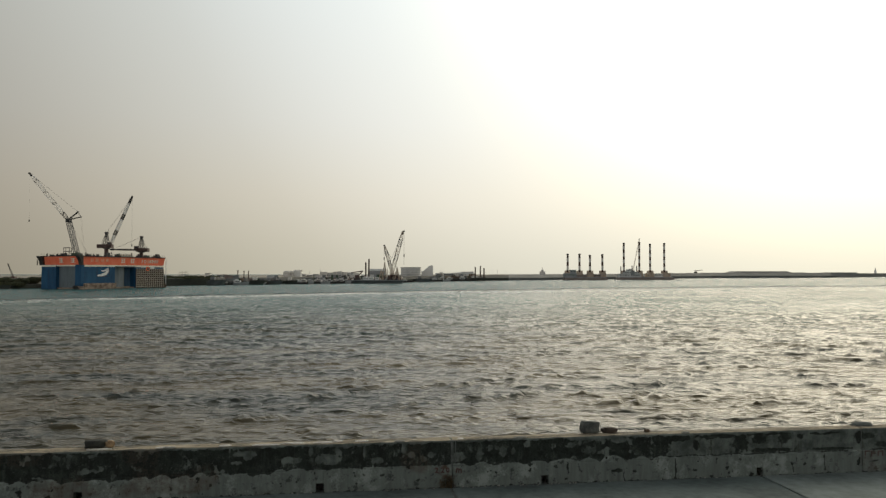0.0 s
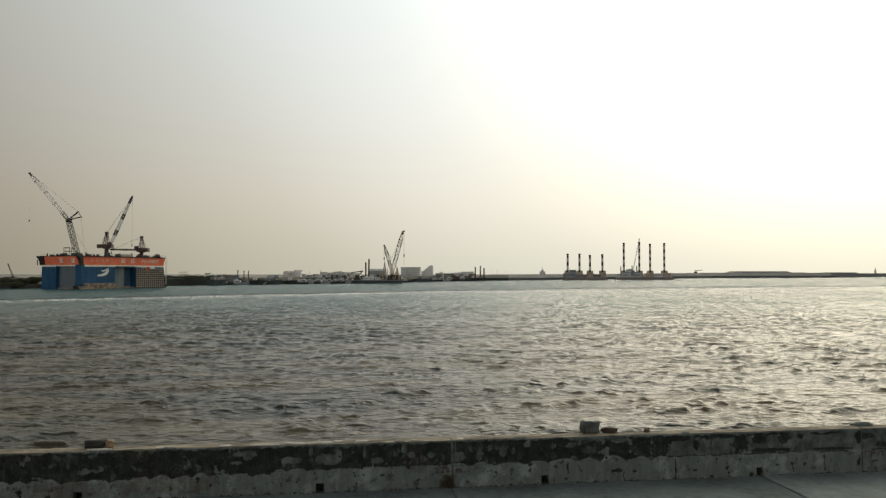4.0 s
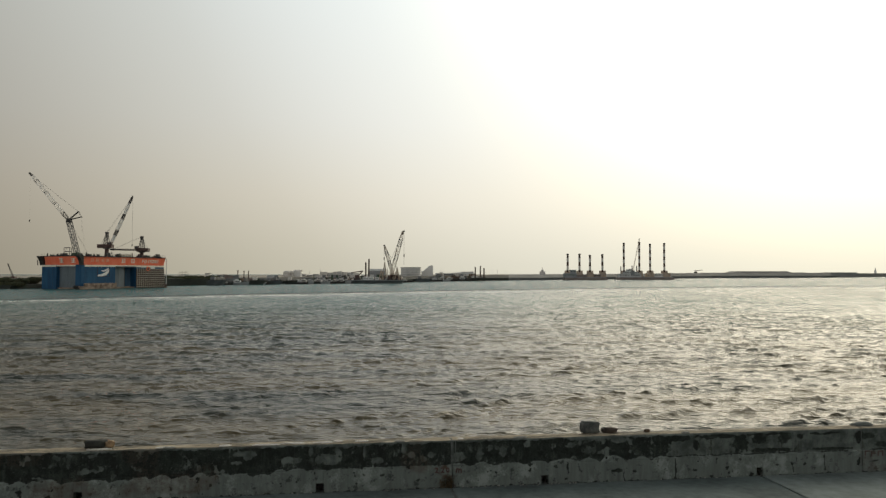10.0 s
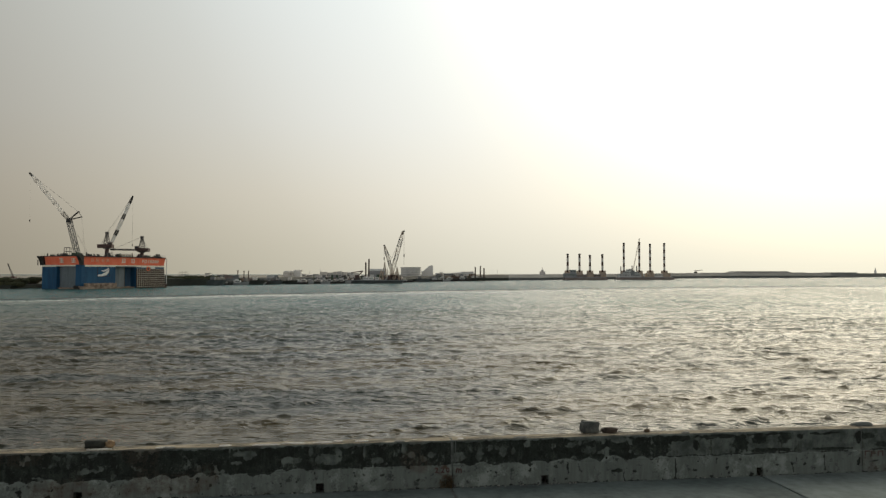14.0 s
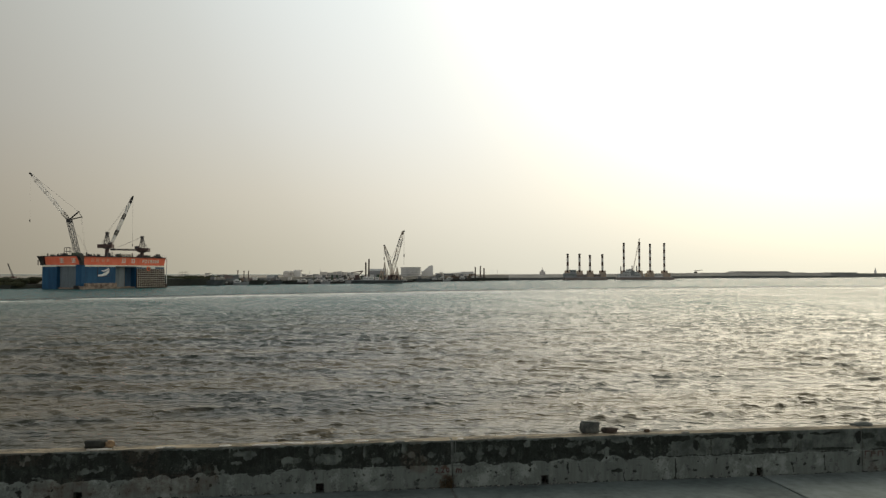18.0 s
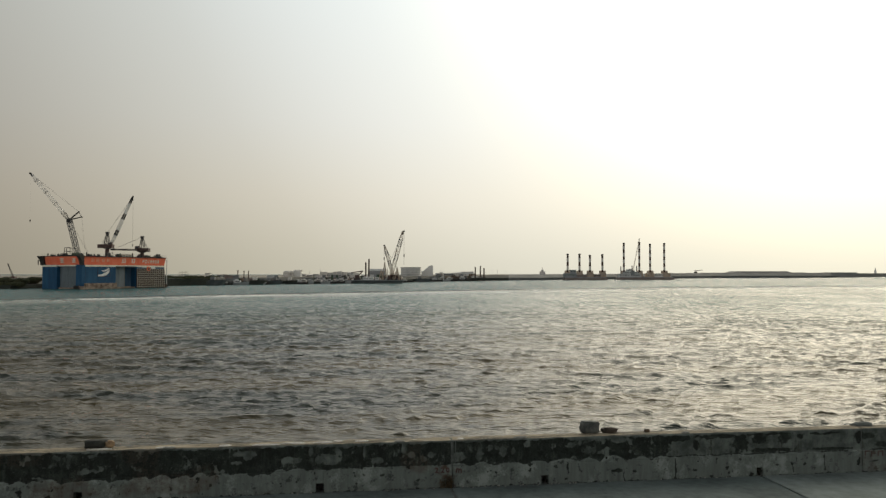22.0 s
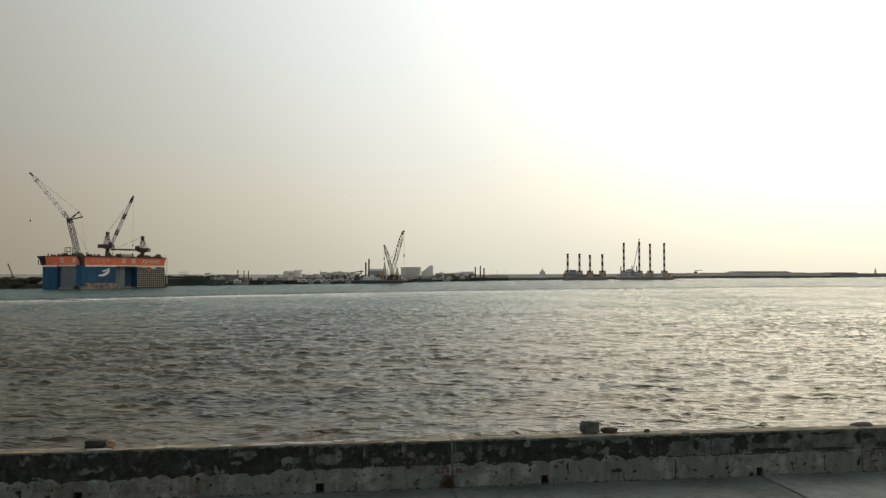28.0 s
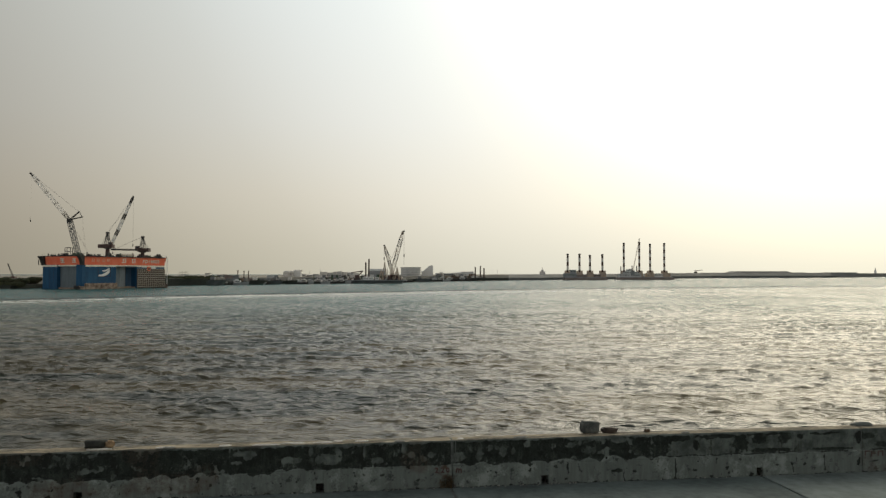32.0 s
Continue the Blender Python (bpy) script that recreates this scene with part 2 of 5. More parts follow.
    # base colour turns greener and paler further out
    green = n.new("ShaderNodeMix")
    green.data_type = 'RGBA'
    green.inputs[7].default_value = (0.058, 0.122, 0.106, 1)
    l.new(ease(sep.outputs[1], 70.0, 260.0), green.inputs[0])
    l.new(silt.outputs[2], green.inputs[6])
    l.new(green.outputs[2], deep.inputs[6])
    white = n.new("ShaderNodeMix")
    white.data_type = 'RGBA'
    shade = n.new("ShaderNodeMix")
    shade.data_type = 'RGBA'
    shade.inputs[7].default_value = (0.012, 0.035, 0.045, 1)
    l.new(rim, shade.inputs[0])
    l.new(deep.outputs[2], shade.inputs[6])
    white.inputs[7].default_value = (0.88, 0.87, 0.84, 1)
    l.new(foam, white.inputs[0])
    l.new(shade.outputs[2], white.inputs[6])
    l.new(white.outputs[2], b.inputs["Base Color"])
    l.new(calc('ADD', calc('MULTIPLY_ADD', foam, 0.6, 0.15), calc('MULTIPLY', beyond, 0.10)), b.inputs["Roughness"])
    return m


M["water"] = water_material()


def slab_material(name, a, c):
    m = surface(name, a, c, 0.5, 0.85, 0.35, fine=9)
    n, l = m.node_tree.nodes, m.node_tree.links
    b = n["Principled BSDF"]
    src = b.inputs["Base Color"].links[0].from_socket
    info = n.new("ShaderNodeObjectInfo")
    r = n.new("ShaderNodeMapRange")
    r.inputs["To Min"].default_value, r.inputs["To Max"].default_value = 0.8, 1.15
    l.new(info.outputs["Random"], r.inputs["Value"])
    hs = n.new("ShaderNodeHueSaturation")
    l.new(src, hs.inputs["Color"])
    l.new(r.outputs["Result"], hs.inputs["Value"])
    l.new(hs.outputs[0], b.inputs["Base Color"])
    return m


def wall_material():
    """Concrete whose overgrowth, plaster skin and rust follow the mesh's wear layer, broken up by fine noise."""
    m = bpy.data.materials.new("overgrown_sea_wall")
    m.use_nodes = True
    nt = m.node_tree
    n, l = nt.nodes, nt.links
    b = n["Principled BSDF"]
    tc = n.new("ShaderNodeTexCoord")
    at = n.new("ShaderNodeVertexColor")
    at.layer_name = "wear"
    sep = n.new("ShaderNodeSeparateColor")
    l.new(at.outputs[0], sep.inputs[0])

    def grain(scale, detail, sz=1.0, sx=1.0):
        mp = n.new("ShaderNodeMapping")
        mp.inputs["Scale"].default_value = (scale * sx, scale, scale * sz)
        l.new(tc.outputs["Object"], mp.inputs[0])
        t = n.new("ShaderNodeTexNoise")
        t.inputs["Scale"].default_value, t.inputs["Detail"].default_value = 1.0, detail
        t.inputs["Roughness"].default_value = 0.65
        l.new(mp.outputs[0], t.inputs["Vector"])
        return t.outputs["Fac"]

    def mixed(f, a, c):
        x = n.new("ShaderNodeMix")
        x.data_type = 'RGBA'
        l.new(f, x.inputs[0])
        for k, v in ((6, a), (7, c)):
            if isinstance(v, tuple):
                x.inputs[k].default_value = (*v, 1)
            else:
                l.new(v, x.inputs[k])
        return x.outputs[2]

    def sharpened(src, by, lo, hi, amount):
        a = n.new("ShaderNodeMath")
        a.operation = 'MULTIPLY_ADD'
        a.inputs[1].default_value = amount
        l.new(by, a.inputs[0])
        l.new(src, a.inputs[2])
        r = n.new("ShaderNodeMapRange")
        r.interpolation_type = 'SMOOTHSTEP'
        r.inputs["From Min"].default_value, r.inputs["From Max"].default_value = lo + amount * 0.5, hi + amount * 0.5
        l.new(a.outputs[0], r.inputs["Value"])
        return r.outputs["Result"]
    fine, mid, run = grain(22, 5), grain(5, 6), grain(7, 4, 0.15)
    big = grain(1.6, 5)
    bare = mixed(sharpened(big, mid, 0.32, 0.68, 0.6), (0.048, 0.058, 0.052), (0.140, 0.164, 0.148))
    bare = mixed(sharpened(run, fine, 0.55, 0.70, 0.4), bare, (0.050, 0.056, 0.046))
    plaster = mixed(run, (0.052, 0.063, 0.057), (0.225, 0.257, 0.236))
    plaster = mixed(sharpened(big, fine, 0.50, 0.66, 0.35), plaster, (0.25, 0.283, 0.26))
    plaster = mixed(sharpened(mid, fine, 0.56, 0.68, 0.5), plaster, (0.048, 0.057, 0.051))
    moss = mixed(fine, (0.004, 0.008, 0.006), (0.030, 0.040, 0.031))
    moss = mixed(sharpened(sep.outputs[2], mid, 0.25, 0.85, 0.7), moss, (0.030, 0.025, 0.017))
    moss = mixed(sharpened(run, fine, 0.50, 0.66, 0.5), moss, (0.034, 0.044, 0.036))
    moss = mixed(sharpened(grain(3.1, 6), fine, 0.54, 0.64, 0.6), moss, (0.050, 0.060, 0.050))
    moss = mixed(sharpened(mid, fine, 0.47, 0.60, 0.6), moss, (0.005, 0.008, 0.006))
    moss = mixed(sharpened(grain(4.2, 7, 0.4), fine, 0.52, 0.62, 0.5), moss, (0.007, 0.009, 0.007))
    rusty = mixed(fine, (0.049, 0.027, 0.016), (0.105, 0.072, 0.048))
    along = grain(9, 5, 1.0, 0.13)
    top = mixed(sharpened(along, fine, 0.38, 0.62, 0.3), (0.10, 0.087, 0.062), (0.34, 0.285, 0.20))
    top = mixed(sharpened(grain(11, 4, 1.0, 0.10), fine, 0.58, 0.66, 0.2), top, (0.56, 0.50, 0.40))
    c = mixed(sharpened(sep.outputs[1], fine, 0.35, 0.65, 0.5), bare, plaster)
    c = mixed(sharpened(sep.outputs[2], mid, 0.4, 1.1, 0.7), c, rusty)
    c = mixed(at.outputs[1], c, top)
    ragged = n.new("ShaderNodeMath")
    ragged.operation = 'ADD'
    l.new(grain(7, 8), ragged.inputs[0])
    l.new(grain(19, 6, 0.7), ragged.inputs[1])
    c = mixed(sharpened(sep.outputs[0], ragged.outputs[0], 1.08, 1.44, 1.4), c, moss)
    l.new(c, b.inputs["Base Color"])
    b.inputs["Roughness"].default_value = 0.92
    bp = n.new("ShaderNodeBump")
    bp.inputs["Strength"].default_value, bp.inputs["Distance"].default_value = 0.5, 0.02
    l.new(fine, bp.inputs["Height"])
    b2 = n.new("ShaderNodeBump")
    b2.inputs["Strength"].default_value, b2.inputs["Distance"].default_value = 0.6, 0.03
    l.new(mid, b2.inputs["Height"])
    l.new(bp.outputs[0], b2.inputs["Normal"])
    l.new(b2.outputs[0], b.inputs["Normal"])
    return m


M["slab"] = slab_material("worn_paving_concrete", (0.060, 0.080, 0.078), (0.158, 0.195, 0.188))
M["slabpale"] = slab_material("newer_paving_concrete", (0.10, 0.124, 0.12), (0.262, 0.308, 0.295))
M["wall"] = wall_material()


# ---- mesh helpers ----
def part(name, bm, material, parent=None, label=""):
    """Links a bmesh as one mesh object, under a thing or a part where one is given."""
    me = bpy.data.meshes.new(name)
    bm.to_mesh(me)
    bm.free()
    me.materials.append(M[material])
    ob = new(name, me)
    if parent:
        ob.parent = parent
    if label:
        ob["label"] = label
    return ob


def thing(name, m, label, category, group="", kind=""):
    ob = new(name)
    ob.matrix_world = m
    return tagged(ob, label, category, group, kind)


def box(bm, x0, y0, z0, x1, y1, z1, bevel=0.0):
    v = bmesh.ops.create_cube(bm, size=1.0, matrix=Matrix.Translation(((x0 + x1) / 2, (y0 + y1) / 2, (z0 + z1) / 2))
                              @ Matrix.Diagonal((x1 - x0, y1 - y0, z1 - z0, 1)))["verts"]
    if bevel:
        es = {e for q in v for e in q.link_edges}
        bmesh.ops.bevel(bm, geom=list(es), offset=bevel, segments=1, affect='EDGES')


def strut(bm, p, q, r, n=4, r2=None):
    p, q = Vector(p), Vector(q)
    d = q - p
    turn = d.to_track_quat('Z', 'Y').to_matrix().to_4x4()
    bmesh.ops.create_cone(bm, cap_ends=True, segments=n, radius1=r, radius2=r if r2 is None else r2, depth=d.length,
                          matrix=Matrix.Translation((p + q) / 2) @ turn)


def frustum(bm, lo, hi, z0, z1):
    """A block whose plan goes from lo to hi, each (x0, y0, x1, y1)."""
    v = [bm.verts.new((x, y, z)) for (a, b, c, d), z in ((lo, z0), (hi, z1)) for x, y in ((a, b), (c, b), (c, d), (a, d))]
    for q in ((3, 2, 1, 0), (4, 5, 6, 7), (0, 1, 5, 4), (1, 2, 6, 5), (2, 3, 7, 6), (3, 0, 4, 7)):
        bm.faces.new([v[i] for i in q])


def lattice(bm, p, q, w, chord, lace, bays, w2=None, side=(0, 1, 0)):
    """A four-chord lattice boom from p to q, w wide, tapered to w2."""
    p, q = Vector(p), Vector(q)
    ax = (q - p).normalized()
    a = (Vector(side) - ax * Vector(side).dot(ax)).normalized()
    b = ax.cross(a)
    w2 = w if w2 is None else w2

    def corner(t, k):
        ww = (w + (w2 - w) * t) / 2
        sa, sb = ((1, 1), (1, -1), (-1, -1), (-1, 1))[k % 4]
        return p + (q - p) * t + a * sa * ww + b * sb * ww
    for k in range(4):
        strut(bm, corner(0, k), corner(1, k), chord)
        for i in range(bays):
            t0, t1 = i / bays, (i + 1) / bays
            u, v = (k, k + 1) if i % 2 else (k + 1, k)
            strut(bm, corner(t0, u), corner(t1, v), lace, 3)
            strut(bm, corner(t1, k), corner(t1, k + 1), lace, 3)


# ---- water ----
def wave_field(seed, heading, lo, hi, count, slope):
    rng = np.random.default_rng(seed)
    lam = np.exp(rng.uniform(np.log(lo), np.log(hi), count))
    ang = radians(heading) + rng.normal(0, 0.40, count)
    k = 2 * np.pi / lam
    amp = slope / k / np.sqrt(count) * 1.41
    return k * np.cos(ang), k * np.sin(ang), amp, rng.uniform(0, 6.28, count)


def wave_sheet(name, seed, heading, parent):
    """A rigid sheet of chop, finer near the quay, that slides along its heading."""
    rows, cols = 860, 720
    d = 20.0 * (540.0 / 20.0) ** (np.arange(rows) / (rows - 1))
    a = np.linspace(-0.6, 0.6, cols)
    Y = np.repeat(d[:, None], cols, 1)
    X = (Y + 32.0) * a[None, :]
    Z = np.zeros_like(X)
    short, long = wave_field(seed, heading, 0.6, 3.2, 52, 0.172), wave_field(seed + 20, heading, 2.8, 7.0, 24, 0.068)
    for kx, ky, amp, ph in (*zip(*short), *zip(*long)):
        lam = 2 * np.pi / np.hypot(kx, ky)
        fade = np.clip(1.75 - d * 0.0040 / lam, 0, 1)[:, None]
        s = np.sin(kx * X + ky * Y + ph)
        grow = (1.0 + (0.75 if 1.3 < lam < 4.0 else 0.2) * np.clip((d - 90.0) / 140.0, 0, 1))[:, None]
        calm = (1.0 - (0.45 if lam > 1.4 else 0.05) * np.clip((115.0 - d) / 70.0, 0, 1))[:, None]
        Z += amp * fade * grow * calm * s
    # waves in groups, with peaked crests and flat troughs
    Z *= 1.0 + 0.36 * np.sin(X * 0.33 + 1.7 * np.sin(Y * 0.13 + seed)) * np.sin(Y * 0.24 + 1.4 * np.sin(X * 0.15 - seed))
    peak = 0.055
    Z = peak * (np.exp(np.clip(Z / peak, -3, 2.2) * 0.55) - 1.0) / 0.55
    gust = 0.88 + 0.40 * np.sin(X * 0.05 + Y * 0.031 + seed) * np.sin(Y * 0.043 - X * 0.017 + 2.0 * seed)
    Z *= gust
    # calmer water along the near side of the current's edge
    off = Y - (366.2 + X * (0.7158 + X * (-0.001082 + X * 1.334e-06)))
    Z *= 1.0 - 0.45 * np.clip((off + 60.0) / 45.0, 0, 1) * np.clip((160.0 - X) / 140.0, 0, 1)
    Z += np.clip((Y - 430.0) / 100.0, 0, 1) * -0.2
    me = bpy.data.meshes.new(name)
    me.vertices.add(rows * cols)
    me.vertices.foreach_set("co", np.stack([X, Y, Z], -1).astype(np.float32).ravel())
    i = (np.arange(rows - 1)[:, None] * cols + np.arange(cols - 1)[None, :]).ravel()
    quads = np.stack([i, i + 1, i + cols + 1, i + cols], -1)
    me.loops.add(quads.size)
    me.polygons.add(len(quads))
    me.polygons.foreach_set("loop_start", np.arange(len(quads), dtype=np.int32) * 4)
    me.loops.foreach_set("vertex_index", quads.astype(np.int32).ravel())
    me.update(calc_edges=True)
    me.polygons.foreach_set("use_smooth", np.ones(len(quads), dtype=bool))
    me.materials.append(M["water"])
    ob = new(name, me)
    ob.parent = parent
    return ob


def make_water():
    bm = bmesh.new()
    v = [bm.verts.new(c) for c in ((-4500, 18, -0.25), (4500, 18, -0.25), (4500, 4800, -0.25), (-4500, 4800, -0.25))]
    bm.faces.new(v)
    w = part("water", bm, "water")
    tagged(w, "grey-brown choppy harbour water under a hazy sky", "water", kind="structure")
    return wave_sheet("chop", 3, 262.0, w), wave_sheet("chop", 8, 292.0, w)


CHOP_A, CHOP_B = make_water()


# ---- quay, sea wall ----
WALL = pose(-0.08, 17.49, QUAY, 0, 0, 7.7)
JOINTS = (-29.7, -19.7, -9.7, 0.29, 10.4, 20.4, 30.4)
DRAINS = (-28.53, -23.34, -18.15, -12.97, -7.74, -2.67, 2.44, 7.72, 12.96, 18.15, 23.3, 28.5)


def fbm(x, y, z, k=3):
    return noise.fractal((x, y, z), 0.7, 2.0, k)


def step(a, b, t):
    t = min(max((t - a) / (b - a), 0.0), 1.0)
    return t * t * (3 - 2 * t)


# spots where the black growth has flaked off the upper course, by bay: along, up, half width, half height
FLAKED = {
    -9.7: ((-9.15, .77, .24, .11), (-8.72, .82, .12, .15), (-9.15, .49, .15, .05), (-7.95, .83, .06, .11), (-7.5, .94, .30, .05), (-7.37, .78, .06, .06),
           (-7.65, .69, .12, .05), (-7.17, .68, .13, .13), (-6.91, .68, .13, .07), (-6.6, .85, .30, .12), (-5.85, .75, .58, .16), (-5.4, .93, .5, .06)),
    0.29: ((-4.3, .88, .30, .07), (-4.46, .70, .16, .06), (-3.3, .72, .30, .08), (-2.87, .90, .05, .12), (-2.52, .72, .34, .15), (-2.27, .87, .09, .10),
           (-1.69, .88, .045, .15), (-1.39, .66, .18, .08), (-.87, .91, .12, .12), (-.63, .76, .10, .08), (-.36, .66, .07, .06), (-.19, .74, .10, .08)),
    4.9: ((.46, .69, .20, .12), (.76, .86, .09, .10), (.92, .75, .10, .15), (1.16, .86, .07, .08), (1.33, .85, .06, .06), (1.46, .78, .12, .14), (1.71, .75, .06, .10),
          (2.04, .92, .10, .08), (2.66, .86, .06, .08), (3.06, .86, .13, .08), (3.29, .97, .05, .12), (3.49, .73, .20, .12), (3.13, .52, .08, .10),
          (3.7, .99, .20, .06), (4.25, .96, .30, .08)),
}
# growth left on the paler stretch
GROWN = ((5.25, .80, .30, .45), (5.65, .95, .40, .09), (6.12, .78, .10, .15), (6.7, .98, .80, .08), (7.25, .80, .28, .28), (7.75, .88, .26, .14), (8.0, .60, .80, .06),
         (8.35, .88, .22, .15), (8.78, .90, .10, .09), (9.55, .59, .70, .045), (10.33, .84, .16, .20), (10.62, .87, .16, .08), (10.95, .66, .25, .08), (7.9, .99, .8, .05), (9.4, .97, .5, .05))
CRACKS = ((5.62, 0, 0.5), (9.4, 0.08, 0.5), (4.33, 0, 0.28), (6.61, 0.33, 0.46), (-3.55, 0.55, 0.8), (7.0, 0.5, 0.6), (2.98, 0.2, 0.5), (8.56, 0.05, 0.3), (-2.79, 0.56, 1.0))


def blot(x, z, spots):
    """How deep a spot lies inside the nearest of the ragged blots."""
    far = 0.30 * noise.noise((x * 4.0, z * 5.0, 5.0)) + 0.30 * noise.noise((x * 11.0, z * 11.0, 9.0))
    best = 0.0
    for cx, cz, rx, rz in spots:
        if abs(x - cx) < rx * 2.0 and abs(z - cz) < rz * 2.0:
            best = max(best, step(1.22, 0.45, math.hypot((x - cx) / rx, (z - cz) / rz) + far))
    return best


def skin_edge(x):
    """Height of the ragged upper edge of the plastered lower course."""
    base = float(np.interp(x, (-30, -9, -5, -3.6, 0.2, 0.5, 3.0, 5.5, 30), (0.42, 0.42, 0.46, 0.50, 0.53, 0.52, 0.50, 0.53, 0.53)))
    rag = 0.25 if -2.9 < x < 0.1 or x > 5.5 else 1.0
    return base + rag * (0.07 * fbm(x * 1.1, 3.1, 0, 3) + 0.035 * abs(noise.noise((x * 3.5, 7.7, 0))) + (0.065 if x < 0 else 0.085) * abs(math.sin(x * (7.5 if x < 0 else 5.0) + 2.5 * noise.noise((x * 0.8, 0, 1.0)))) - 0.045)


def wall_tint(x, z):
    """Overgrowth with other dark marks, plaster skin and rust at a spot of the wall's face."""
    s = skin_edge(x)
    skin = step(-0.02, 0.02, s - z)
    drip = 0.05 * noise.noise((x * 2.0, 0.0, 4.0)) + 0.06 * noise.noise((x * 7.0, 0.0, 4.0)) + 0.03 * noise.noise((x * 19.0, 0.0, 4.0))
    if x > 5.0:
        dark = 0.93 * blot(x, z, GROWN) + 0.38 * max(0.0, noise.noise((x * 2.0, z * 3.0, 2.0)) + 0.6 * noise.noise((x * 6.0, z * 6.0, 2.0)))
    else:
        spots = next(v for k, v in FLAKED.items() if x < k or k == 4.9)
        thin = 0.25 * step(0.0, 0.5, noise.noise((x * 1.3, z * 2.2, 2.0))) + 0.2 * step(0.2, 0.4, noise.noise((x * 7.0, z * 5.0, 6.0)))
        dark = (0.95 - thin) * (1 - 0.82 * blot(x, z, spots))
        worn = step(0.30, 0.48, noise.noise((x * 3.2, z * 3.8, 41.0)) + 0.5 * noise.noise((x * 9.0, z * 9.0, 43.0)))
        dark *= 1 - 0.7 * worn * (x < -4.0 or x > 3.6)
        runs = step(0.12, 0.42, noise.noise((x * 6.5, z * 0.7, 31.0)) + 0.5 * noise.noise((x * 15.0, z * 1.1, 33.0)))
        dark = max(dark, 0.92 * runs * step(0.62 + 0.25 * noise.noise((x * 3.0, 0.0, 35.0)), 0.98, z))
    lip = 1.02 - 0.09 * max(0.0, noise.noise((x * 0.7, 3.0, 17.0)) + 0.5 * noise.noise((x * 2.6, 0.0, 17.0)))
    dark *= 1 - step(lip - 0.02, lip + 0.015, z + 0.6 * drip)
    dark *= 1 - skin
    crack = 1.0 - step(0.0, 0.030, abs(z - s))
    dark = max(dark, crack * (0.95 if noise.noise((x * 1.6, 1.0, 8.0)) > -0.1 else 0.2))
    pit = step(0.50, 0.62, noise.noise((x * 5.0, z * 6.0, 14.0)) + 0.4 * noise.noise((x * 14.0, z * 14.0, 3.0)))
    dark = max(dark, 0.9 * pit * skin, 0.8 * skin * blot(x, z, ((4.17, .25, .2, .06), (4.6, .22, .09, .05), (1.1, .34, .05, .04), (1.3, .30, .05, .05))))
    for cx, low, high in CRACKS:
        if low < z < high and abs(x - cx + 0.06 * noise.noise((z * 6.0, cx, 0))) < 0.020:
            dark = max(dark, 0.85)
    # streaks down the plaster, and a broken darker line along the foot
    streak = max(noise.noise((x * 3.0, z * 0.5, 11.0)), 0) * 0.5 * skin
    dark = max(dark, streak, step(0.05, 0.0, z + 0.05 * noise.noise((x * 7, 0, 3))) * 0.7 * (noise.noise((x * 2.3, 5.0, 3.0)) > -0.1))
    rust = math.exp(-((x - 0.15) / 0.32) ** 2) * (0.65 + 0.7 * noise.noise((x * 9.0, z * 9.0, 2.5))) * step(0.75, 0.45, z)
    rust = max(rust, 0.6 * step(-0.02, 0.05, x - 10.25 - 0.25 * (0.55 - z)) * step(0.58, 0.5, z))
    if x < 0.0:
        rust = max(rust, 0.7 * step(0.05, 0.45, noise.noise((x * 0.9, z * 1.6, 21.0)) + 0.25 * step(-3.0, -7.0, x)))
    return dark, skin, min(rust, 1.0)


def wall_run(name, x0, x1, z0, z1, parent, dx=0.035):
    """One length of the wall between two heights: worn face, top and back."""
    nx = max(2, int((x1 - x0) / dx))
    nz = max(3, int((z1 - z0) / 0.022))
    top = z1 > 1.0
    prof = [(0.0, z0 + (z1 - z0) * i / nz) for i in range(nz + 1)]
    if top:
        prof[-1] = (0.012, z1 - 0.004)
        prof += [(0.05, z1), (0.12, z1 + 0.004), (0.2, z1 + 0.005), (0.3, z1 + 0.003), (0.4, z1), (0.445, z1 - 0.02)]
    else:
        prof += [(0.44, z1)]
    prof += [(0.45, z0)]
    bm = bmesh.new()
    lay = bm.verts.layers.float_color.new("wear")
    rows = []
    for i in range(nx + 1):
        x = x0 + (x1 - x0) * i / nx
        row = []
        for j, (y, z) in enumerate(prof):
            if y < 0.03:
                d, s, r = wall_tint(x, z)
                yy = y - 0.028 * s - 0.012 * fbm(x * 2.2, z * 2.2, 0.5, 4) + 0.006 * d
                if top and j >= nz - 1:
                    yy += 0.03 * max(0.0, noise.noise((x * 5, 0.3, 1.0)) + 0.1)
                zz = z
            else:
                d, s, r = 0.15 + 0.4 * max(0.0, fbm(x * 2.0, y * 6.0, 6.0)), 0.0, 0.25
                yy, zz = y, z + (0.012 * fbm(x * 3.1, y * 7.0, 2.0) if z > 0.9 else 0)
            v = bm.verts.new((x, yy, zz))
            v[lay] = (d, s, r, 1.0 if y >= 0.03 else 0.0)
            row.append(v)
        rows.append(row)
    for a, b in zip(rows[:-1], rows[1:]):
        for j in range(len(prof) - 1):
            f = bm.faces.new((a[j], b[j], b[j + 1], a[j + 1]))
            f.smooth = True
        bm.faces.new((a[-1], b[-1], b[0], a[0]))
    bm.faces.new(list(reversed(rows[0])))
    bm.faces.new(rows[-1])
    bmesh.ops.recalc_face_normals(bm, faces=bm.faces)
    return part(name, bm, "wall", parent)


